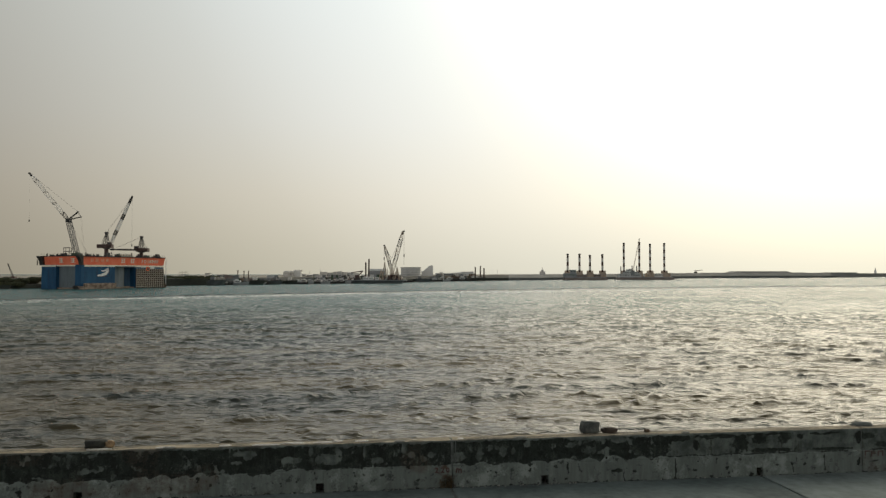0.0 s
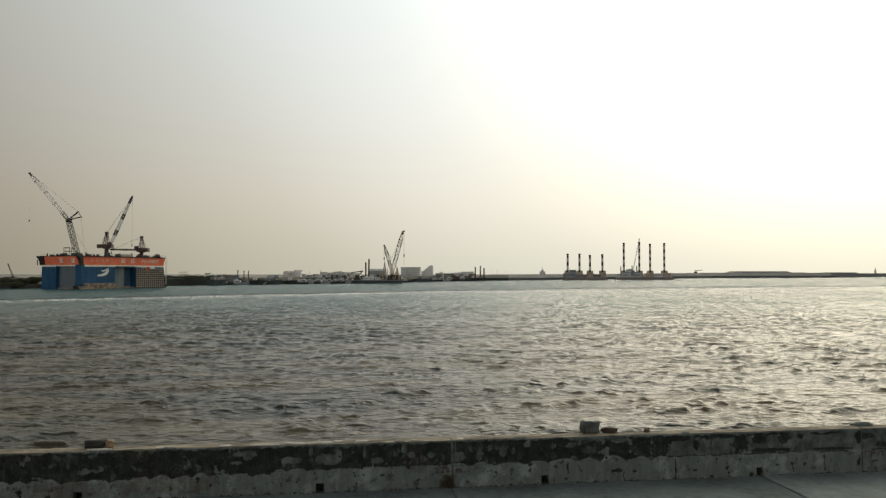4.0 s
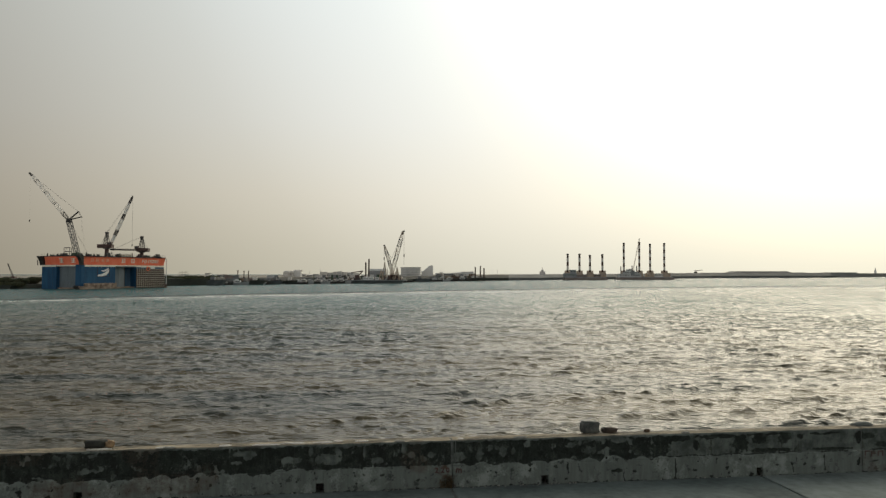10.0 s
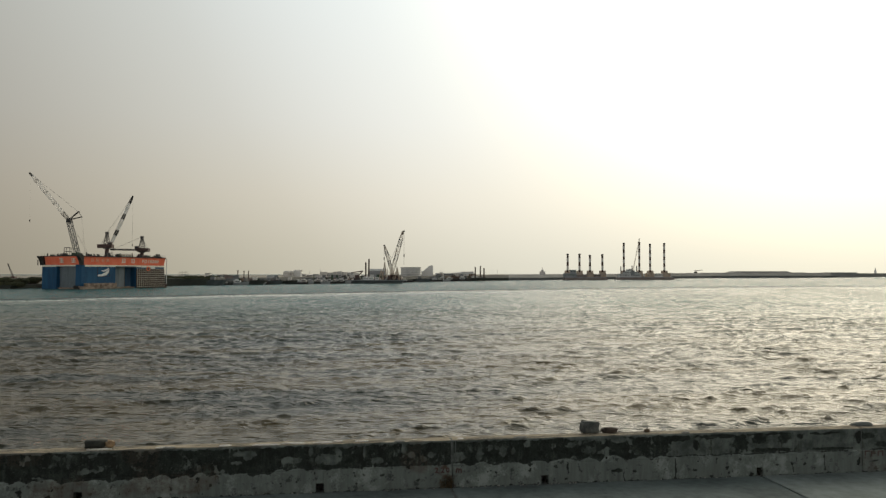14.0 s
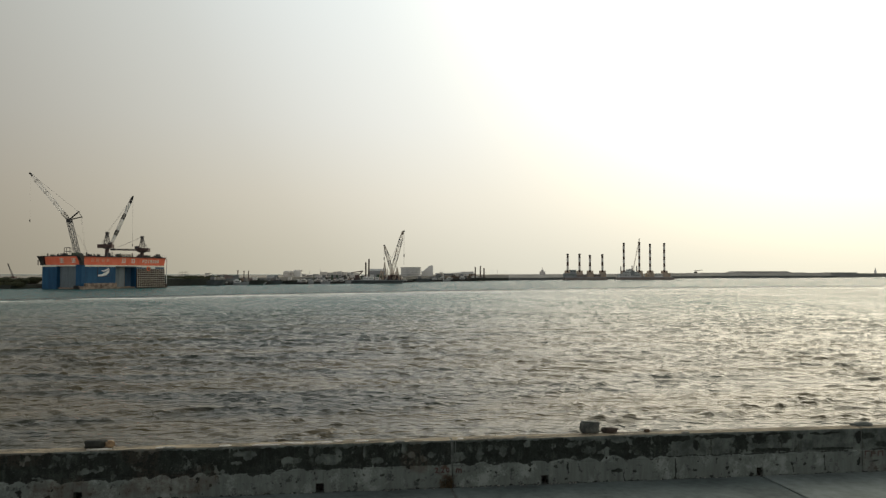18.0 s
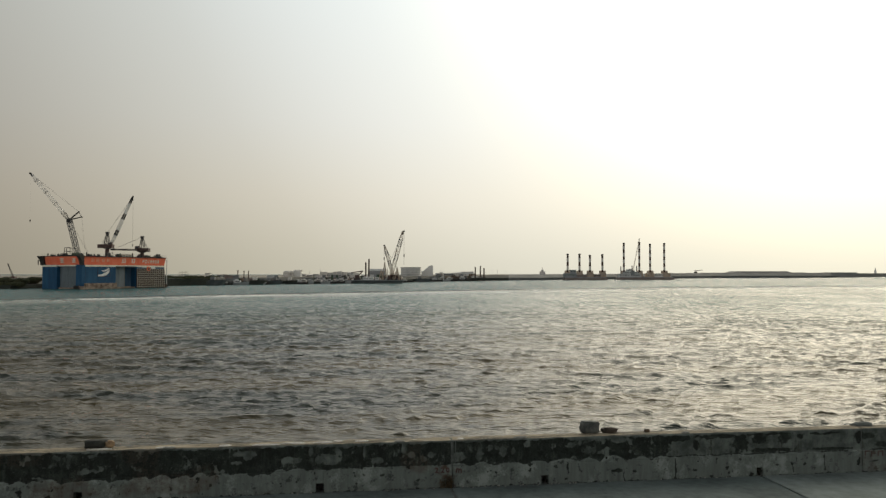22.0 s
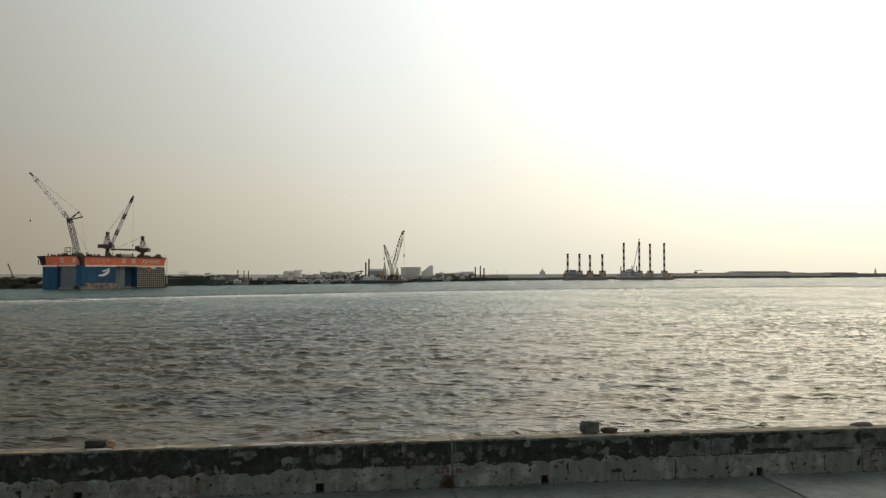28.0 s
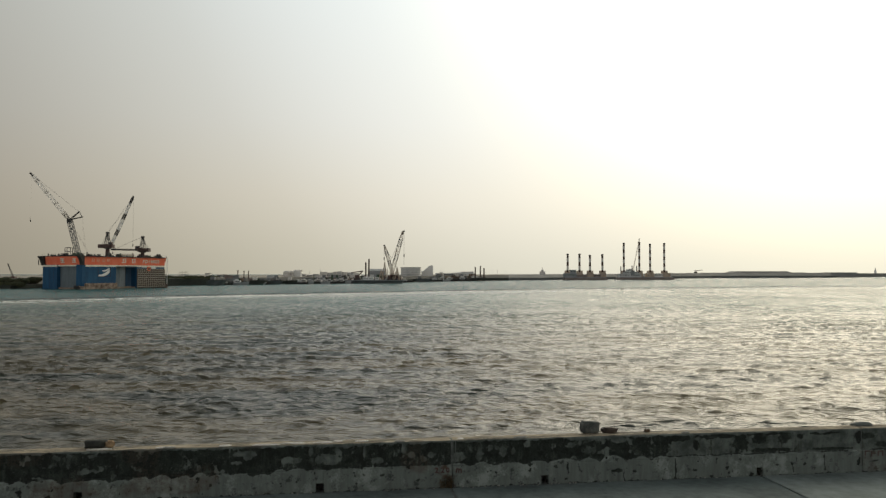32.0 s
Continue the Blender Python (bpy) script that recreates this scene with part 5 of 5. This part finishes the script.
for x, y, z in ((-3.8, 1032, 12.4), (66.1, 1032, 12.0), (73.3, 1032, 11.7), (84.4, 1032, 10.9), (1.5, 1032, 11.3), (-173.8, 1000, 10.8), (-159.8, 1000, 13.4)):
    mast("light_mast", x, y, 5.0, z, 0.28, "palesteel", "thin pale light mast on the far bank", "mast", "light masts")
h = block("signal_house", 145.7, 153.3, 1150, 8, 5.5, 10.7, "build", "small pale signal house on the breakwater", "building", windows=3)
bm = bmesh.new()
box(bm, -2.0, 1, 5.6, 1.2, 5, 8.6)
part("upper_room", bm, "build", h)
bm = bmesh.new()
strut(bm, (-0.5, 3, 8.4), (-0.5, 3, 11.5), 0.25)
part("mast", bm, "steel", h)
ld = thing("loader", pose(474.0, 1440, 9.4), "small loader with a level arm on the breakwater", "loader")
bm = bmesh.new()
box(bm, -2.5, -2, -0.5, 2.5, 2, 1.8, 0.2)
part("base", bm, "bark", ld)
bm = bmesh.new()
strut(bm, (0, 0, 1.5), (0.4, 0, 4.4), 0.9, 8, 0.6)
part("column", bm, "bark", ld)
bm = bmesh.new()
strut(bm, (-3, 0, 3.4), (14, 0, 5.2), 0.6, 4, 0.4)
part("arm", bm, "bark", ld)
up = thing("breakwater_crown", pose(0, 0, 0), "raised flat crown of the breakwater", "breakwater", kind="structure")
bm = bmesh.new()
a, b = 558.0, 671.3
frustum(bm, (a, 1474, b, 1520), (a + 8, 1478, b - 8, 1518), 9.0, 12.3)
part("crown", bm, "mole", up)
bm = bmesh.new()
box(bm, 788.0, 1556, -1, 839.7, 1590, 10.2, 0.3)
part("head_block", bm, "molehead", up)
fb = thing("far_breakwater", pose(0, 0, 0), "hazy low outer breakwater", "breakwater", kind="structure")
bm = bmesh.new()
box(bm, 930.0, 1750, -1, 2300.0, 1790, 8.3)
# pale tone stands in for the haze over the outer mole
part("mole", bm, "pale", fb)
bm = bmesh.new()
strut(bm, (997.0, 1770, 8), (997.0, 1770, 16.0), 2.8, 12, 2.0)
strut(bm, (997.0, 1770, 16.0), (997.0, 1770, 21.5), 1.0, 10, 0.5)
part("beacon_tower", bm, "white", fb)

# leaning crane behind the left bank
lc = thing("small_crane", pose(-265.8, 475, 5.6), "small dark crane with a leaning boom behind the bank", "crane")
bm = bmesh.new()
lattice(bm, (0, 0, 0.6), (-3.6, 0, 9.2), 0.8, 0.07, 0.04, 7, 0.35)
part("boom", bm, "steel", lc)
bm = bmesh.new()
box(bm, -1.4, -1.2, -0.5, 1.6, 1.2, 1.3, 0.15)
part("cab", bm, "redsteel", lc)
bm = bmesh.new()
rope(bm, (-3.6, 0, 9.2), (1.2, 0, 1.3), 0.04)
part("stay", bm, "rope", lc)

# containers and stores along the far quay
def make_containers():
    rng = random.Random(91)
    kinds = {}
    for mat in ("hullgrey", "rust", "build", "tank", "leafgreen", "darkbuild", "hullred"):
        t = thing("storage_container", pose(0, 0, -60), {"hullgrey": "grey", "rust": "rusty", "build": "pale", "tank": "light grey", "leafgreen": "green", "darkbuild": "dark grey", "hullred": "dull red"}[mat]
                  + " steel storage container on the far quay", "container", "storage containers")
        bm = bmesh.new()
        box(bm, -3, -1.2, 0, 3, 1.2, 2.6, 0.08)
        for k in range(9):
            box(bm, -2.8 + 0.64 * k, -1.26, 0.15, -2.5 + 0.64 * k, -1.19, 2.45)
        part("body", bm, mat, t)
        bm = bmesh.new()
        box(bm, 3.0, -1.15, 0.1, 3.07, 1.15, 2.5)
        part("doors", bm, mat, t)
        kinds[mat] = [t, False]
    marks = ((-0.283, 600, 2.2), (-0.239, 625, 2.2), (-0.172, 665, 2.2), (-0.106, 705, 2.4), (-0.062, 750, 2.6), (-0.018, 830, 2.8), (0.056, 918, 2.9))
    for i in range(66):
        q = rng.choice((rng.uniform(-0.280, -0.209), rng.uniform(-0.187, -0.069), rng.uniform(-0.180, -0.091), rng.uniform(-0.014, 0.049)))
        d = float(np.interp(q, [k[0] for k in marks], [k[1] for k in marks]))
        z = float(np.interp(q, [k[0] for k in marks], [k[2] for k in marks]))
        d += rng.uniform(3.0, 6.0)
        mat = rng.choice(list(kinds))
        m = pose(q * d, d, z - 0.1 + (2.6 if i % 4 == 3 else 0), 0, 0, rng.choice((20, 40, 35, 110)))
        if i % 4 == 3:
            m = last @ pose(0.2, 0.1, 2.6)
        last = m
        t = kinds[mat]
        if t[1]:
            copy_thing(t[0], m)
        else:
            t[0].matrix_world, t[1] = m, True


make_containers()

# heaps of gear and scrap on the quay behind the boats
rng = random.Random(303)
for i in range(26):
    q = rng.uniform(-0.166, -0.095) if i < 18 else rng.uniform(-0.02, 0.05)
    d = float(np.interp(q, (-0.172, -0.106, -0.062, -0.018, 0.056), (665, 705, 750, 830, 918))) + rng.uniform(9, 16)
    bm = bmesh.new()
    bmesh.ops.create_icosphere(bm, subdivisions=3, radius=1.0)
    w, h = rng.uniform(2.5, 5.5), rng.uniform(1.4, 3.4)
    for v in bm.verts:
        k = 1 + 0.5 * noise.noise(v.co * 2.3 + Vector((7 * i, 0, 0))) + 0.25 * noise.noise(v.co * 6 + Vector((0, 3 * i, 0)))
        v.co = Vector((v.co.x * w * k, v.co.y * 2.2 * k, max(v.co.z, -0.1) * h * k))
    o = part("scrap_heap", bm, rng.choice(("farland", "slope", "rock", "rustdark", "leafgreen", "mole")))
    o.matrix_world = pose(q * d, d, 2.9)
    tagged(o, "ragged heap of gear and scrap on the far quay", "heap", "scrap heaps")


# moored boats and flat barges along the far quay
BERTHS = ((-158.5, 597.8, 15, 8, "hullgrey", "white"), (-166.7, 592.5, 10, -6, "black", "build"), (-146.9, 612.0, 11, 12, "hullgrey", "build"), (-142.7, 617.0, 9, -5, "black", "build"),
          (-118.5, 638.9, 13, 5, "black", "white"), (-114.8, 641.8, 15, -8, "hullgrey", "build"), (-111.1, 647.3, 14, 10, "black", "tank"), (-107.6, 652.4, 12, 0, "black", "build"),
          (-103.4, 653.2, 16, -10, "hullgrey", "build"), (-99.5, 658.9, 13, 8, "black", "tank"), (-95.7, 662.8, 15, 0, "black", "tank"), (-91.9, 667.3, 14, 6, "black", "build"),
          (-88.0, 671.2, 16, -4, "hullgrey", "tank"), (-83.7, 676.9, 13, 9, "black", "build"), (-35.5, 753.4, 12, 0, "black", "build"), (-7.3, 827.8, 15, 4, "black", "tank"),
          (0.0, 836.6, 17, -4, "hullgrey", "build"), (10.0, 852.1, 18, 6, "black", "build"), (24.3, 868.1, 18, 2, "black", "tank"))
for i, (x, y, l, hd, hull, cab) in enumerate(BERTHS):
    boat(x, y, l, hd, hull, cab, 60 + i, "small moored work boat with a dark hull" if hull == "black" else "small moored grey work boat")
for i, (x, y, w, h) in enumerate(((-175.8, 571, 13.5, 3.6), (-153.4, 609, 12.6, 3.0), (-140.8, 625, 10.1, 2.8), (-130.9, 637, 10.8, 2.6), (-28.5, 789, 17.4, 3.0), (30.0, 885, 20.9, 3.2))):
    t = thing("flat_barge", pose(x, y, 0), "dark grey flat barge moored at the far quay", "barge", "flat barges")
    bm = bmesh.new()
    frustum(bm, (0, 0, w - 3.5, 7), (0, 0, w, 7), -1, h)
    part("hull", bm, "barge" if i % 2 == 0 else "bank", t)
    bm = bmesh.new()
    box(bm, 0.3, 0.3, h, w - 0.5, 6.7, h + 0.25)
    part("deck", bm, "slope", t)
    for j in range(4):
        bm = bmesh.new()
        strut(bm, (1 + j * (w - 3) / 3, 0.4, h), (1 + j * (w - 3) / 3, 0.4, h + 0.9), 0.25, 8)
        part("bollard", bm, "black", t)
    bm = bmesh.new()
    box(bm, w * 0.15, 2, h + 0.2, w * 0.15 + 3.2, 5, h + 2.6, 0.1)
    part("deckhouse", bm, "build" if i % 2 else "darkbuild", t)


# ---- crane barge ----
def make_barge():
    b = thing("crane_barge", pose(-64.3, 682, 0), "long dark crane barge moored at the far quay", "barge")
    w0, w1 = -29.0, 29.5
    bm = bmesh.new()
    frustum(bm, (w0 + 2, -7, w1 - 2, 7), (w0, -7, w1, 7), -1, 2.8)
    part("hull", bm, "barge", b, "dark green-grey barge hull")
    bm = bmesh.new()
    box(bm, w0, -7.2, 2.3, w1, -7.0, 2.8)
    part("rubbing_strake", bm, "hullgrey", b)
    for x0, x1, z in ((-6.5, -1.2, 5.2), (-0.8, 3.0, 5.6), (4.2, 7.6, 5.3)):
        bm = bmesh.new()
        box(bm, x0, -6.6, 2.8, x1, -3, z, 0.1)
        h = part("deckhouse", bm, "white", b, "white deckhouse")
        bm = bmesh.new()
        box(bm, x0 + 0.5, -6.65, 4.2, x1 - 0.5, -6.58, 4.6)
        part("deckhouse_window", bm, "glassdark", h)
    rng = random.Random(77)
    for i in range(58):
        x = rng.uniform(w0 + 1, w1 - 2)
        bm = bmesh.new()
        hh = rng.uniform(0.6, 1.6) if i < 30 else rng.uniform(0.9, 3.4)
        box(bm, x, rng.uniform(-5, 3), 2.7, x + rng.uniform(0.8, 2.6), 4, 2.8 + hh, 0.1)
        part("deck_gear", bm, rng.choice(("steel", "rust", "redsteel", "hullgrey", "build", "leafgreen", "steel")), b)
    for i in range(30):
        x, h = rng.uniform(9, 28), rng.uniform(2.5, 6.5)
        bm = bmesh.new()
        strut(bm, (x, rng.uniform(-5, 5), 2.7), (x + rng.uniform(-2, 2), rng.uniform(-3, 3), 2.8 + h), 0.28, 4, 0.18)
        part("deck_derrick", bm, rng.choice(("ochre", "rust", "steel", "redsteel")), b)
    for x, z in ((-4.8, 18.5), (-2.0, 21.6)):
        bm = bmesh.new()
        strut(bm, (x, 5, -2), (x, 5, z), 0.65, 10)
        part("spud", bm, "rustdark", b, "tall dark spud pile")
    d = thing("grab_dredger", pose(-75.6, 680, 2.8), "dark material handler with a level arm on the barge", "excavator")
    bm = bmesh.new()
    box(bm, -3.2, -2, 0, 2.6, 2, 2.2, 0.2)
    part("undercarriage", bm, "steel", d)
    bm = bmesh.new()
    box(bm, -2.4, -1.6, 2.2, 1.4, 1.6, 4.4, 0.2)
    part("cab", bm, "redsteel", d)
    bm = bmesh.new()
    strut(bm, (0.5, 0, 3.6), (4.6, 0, 8.0), 0.5, 4, 0.35)
    strut(bm, (4.8, 0, 7.8), (-5.2, 0, 6.6), 0.55, 4, 0.35)
    part("arm", bm, "redsteel", d)
    bm = bmesh.new()
    strut(bm, (-5.0, 0, 6.8), (-5.0, 0, 5.0), 0.6, 6, 0.2)
    part("grab", bm, "black", d)


make_barge()


def make_barge_crane(x, foot, tip, width, label, hook):
    c = thing("crawler_crane", pose(x, 682, 2.8), label, "crane", "crawler cranes on the barge")
    for y0 in (-3, 1.8):
        bm = bmesh.new()
        box(bm, -3.6, y0, 0, 3.6, y0 + 1.2, 1.3, 0.3)
        part("crawler_track", bm, "black", c)
    bm = bmesh.new()
    box(bm, -2.5, -1.7, 1.3, 4.2, 1.7, 4.2, 0.2)
    part("machinery_house", bm, "redsteel", c)
    foot, tip = Vector(foot), Vector(tip)
    n = 6
    for i in range(n):
        bm = bmesh.new()
        wa = width * (0.6 if i == 0 else 1.0)
        wb = width * (0.5 if i == n - 1 else 1.0)
        lattice(bm, foot.lerp(tip, i / n), foot.lerp(tip, (i + 1) / n), wa, 0.21, 0.16, 3, wb)
        part("boom_section", bm, ("ochre", "boom", "steel", "boom", "steel", "boom")[i], c)
    ax = (tip - foot).normalized()
    bm = bmesh.new()
    strut(bm, tip - ax * 2.2, tip + ax * 1.2, 0.9, 8, 0.6)
    strut(bm, tip + ax * 0.8, tip + ax * 0.8 + Vector((1.6 if hook > 0 else -0.6, 0, 0.2)), 0.6, 6)
    part("boom_head", bm, "black", c)
    s = -1 if tip.x > foot.x else 1
    bm = bmesh.new()
    for sy in (-1, 1):
        strut(bm, (s * 2.5, sy, 4.0), (s * 3.6, sy * 0.5, 9.5), 0.25)
        strut(bm, (-s * 0.5, sy, 4.0), (s * 3.6, sy * 0.5, 9.5), 0.2)
    part("gantry", bm, "ochre", c)
    bm = bmesh.new()
    for sy in (-0.5, 0.5):
        rope(bm, (s * 3.6, sy, 9.5), tip + Vector((0, sy, 0)), 0.09)
    part("pendant", bm, "rope", c)
    bm = bmesh.new()
    hx = tip.x + (1.0 if hook > 0 else -0.3)
    rope(bm, (hx, 0, tip.z), (hx, 0, tip.z - abs(hook)), 0.11)
    part("hoist_rope", bm, "rope", c)
    bm = bmesh.new()
    strut(bm, (hx, 0, tip.z - abs(hook) * 0.7 + 1.2), (hx, 0, tip.z - abs(hook) * 0.7 - 1.2), 0.55, 8, 0.35)
    part("hook_block", bm, "black", c)


make_barge_crane(-46.2, (0.2, 0, 3.8), (10.5, 0, 42.6), 3.0, "tall lattice-boom crawler crane on the barge", 30)
make_barge_crane(-43.7, (-0.4, 0, 3.8), (-8.3, 0, 30.1), 2.4, "shorter lattice-boom crawler crane leaning the other way on the barge", -16)
for x, h in ((-51.6, 15.6), (-40.6, 11.0), (-54.6, 9.0)):
    t = thing("shear_leg", pose(x, 679.5, 2.8), "brown shear leg frame on the barge", "frame", "shear legs")
    for s in (-1, 1):
        bm = bmesh.new()
        strut(bm, (s * 2.0, 0, 0), (0, 0, h), 0.42)
        part("leg", bm, "ochre", t)
    bm = bmesh.new()
    strut(bm, (-1.1, 0, h * 0.45), (1.1, 0, h * 0.45), 0.2)
    part("brace", bm, "ochre", t)


# ---- jack-up platforms ----
def make_jackup(x, y, legs, hull, bands, superstructure, label):
    j = thing("jack_up_platform", pose(x, y, 0), label, "jack-up platform", "jack-up platforms")
    bm = bmesh.new()
    box(bm, hull[0], -9, -1.0, hull[1], 11, 2.7, 0.3)
    part("hull", bm, "hullred", j, "dull red platform hull")
    bm = bmesh.new()
    box(bm, hull[0] + 1.0, -8.6, 2.7, hull[1] - 1.0, 10.6, 3.3)
    part("deck", bm, "hullgrey", j)
    for lx, top in legs:
        bm = bmesh.new()
        strut(bm, (lx, 0, -3), (lx, 0, top), 1.42, 12)
        leg = part("leg", bm, "legred", j, "striped tubular leg")
        step_h = (top - 13.0) / bands
        for k in range(bands):
            bm = bmesh.new()
            z0 = 13.0 + step_h * k
            strut(bm, (lx, 0, z0), (lx, 0, z0 + step_h * 0.5), 1.47, 12)
            part("band", bm, "legwhite", leg, "white painted band")
        bm = bmesh.new()
        strut(bm, (lx, 0, top - 1.5), (lx, 0, top + 0.1), 1.58, 12)
        part("leg_cap", bm, "black", leg)
        bm = bmesh.new()
        frustum(bm, (lx - 4.3, -4, lx + 4.3, 4), (lx - 3.8, -3.7, lx + 3.8, 3.7), 3.2, 9.8)
        house = part("jacking_house", bm, "ochre", j, "brown jacking house round a leg")
        for sx in (-1, 1):
            bm = bmesh.new()
            box(bm, lx + sx * 2.9 - 0.9, -3.0, 9.8, lx + sx * 2.9 + 0.9, 3.0, 12.2, 0.1)
            part("jacking_frame", bm, "ochre", house)
        bm = bmesh.new()
        box(bm, lx - 4.5, -4.2, 7.0, lx + 4.5, 4.2, 7.25)
        part("catwalk", bm, "hullgrey", house)
    for x0, x1, z0, z1, mat in superstructure:
        bm = bmesh.new()
        box(bm, x0, -7 if x1 - x0 > 3 else -1.5, z0, x1, 6 if x1 - x0 > 3 else 0.5, z1, 0.15)
        p = part("deckhouse", bm, mat, j)
        if x1 - x0 > 3:
            for k in range(int((x1 - x0) / 2.2)):
                bm = bmesh.new()
                box(bm, x0 + 0.7 + 2.2 * k, -7.06, (z0 + z1) / 2, x0 + 1.9 + 2.2 * k, -6.98, (z0 + z1) / 2 + 0.9)
                part("deckhouse_window", bm, "glassdark", p)
    return j


make_jackup(189.5, 1025, ((-23.0, 34.7), (-7.2, 34.7), (6.8, 33.2), (23.4, 34.1)),
            (-27.9, 28.7), 2, ((-28.5, -12, 3.2, 8.6, "hullgrey"), (-20.5, -13.0, 8.6, 13.2, "hullgrey"), (-13, 2, 3.2, 6.2, "hullred"), (12, 20, 3.2, 7.2, "hullred")),
            "dull red jack-up platform on four dark banded legs")
make_jackup(278.7, 1063, ((-28.2, 50.9), (-6.8, 52.1), (8.2, 49.3), (27.8, 50.5)),
            (-36.8, 39.1), 4, ((-36, -6, 3.0, 8.0, "tank"), (-31, -9, 8.0, 10.6, "tank"), (-27, -14, 10.6, 12.6, "white"), (-24, -19, 12.6, 14.4, "tank"), (-33, -32, 8, 18, "steel"), (-17.5, -16.4, 12, 19, "steel"), (-11, -10, 12, 19, "steel"),
                                                         (2, 6, 3.2, 8.6, "ochre"), (13, 24, 3.2, 8.0, "build"), (33, 36, 3.2, 9, "ochre")),
            "tall jack-up platform on four red and white banded legs")
lc = thing("platform_crane", pose(261.0, 1055, 5.7), "pale lattice crane raised beside a platform leg", "crane")
bm = bmesh.new()
lattice(bm, (0, 0, 6), (270.0 - 261.0, 0, 53.7 - 5.7), 1.2, 0.10, 0.06, 16, 0.7)
part("boom", bm, "boom", lc)
bm = bmesh.new()
box(bm, -2, -1.5, 0, 2, 1.5, 6.2, 0.2)
part("pedestal", bm, "hullgrey", lc)
bm = bmesh.new()
strut(bm, (8.4, 0, 48.5), (9.8, 0, 50.6), 0.8, 8, 0.5)
part("boom_head", bm, "black", lc)


def motions():
    for ob, vx, vy in ((CHOP_A, 0.40, -1.15), (CHOP_B, 0.95, -0.70)):
        walk(ob, [(0.0, pose(-16 * vx, -16 * vy, 0)), (32.0, pose(16 * vx, 16 * vy, 0))])
    # the dock and the cranes on it drift a little at their moorings
    shift = DOCK_END @ DOCK.inverted()
    for ob, m in DRIFT:
        walk(ob, [(0.0, m), (32.0, shift @ m)])


motions()
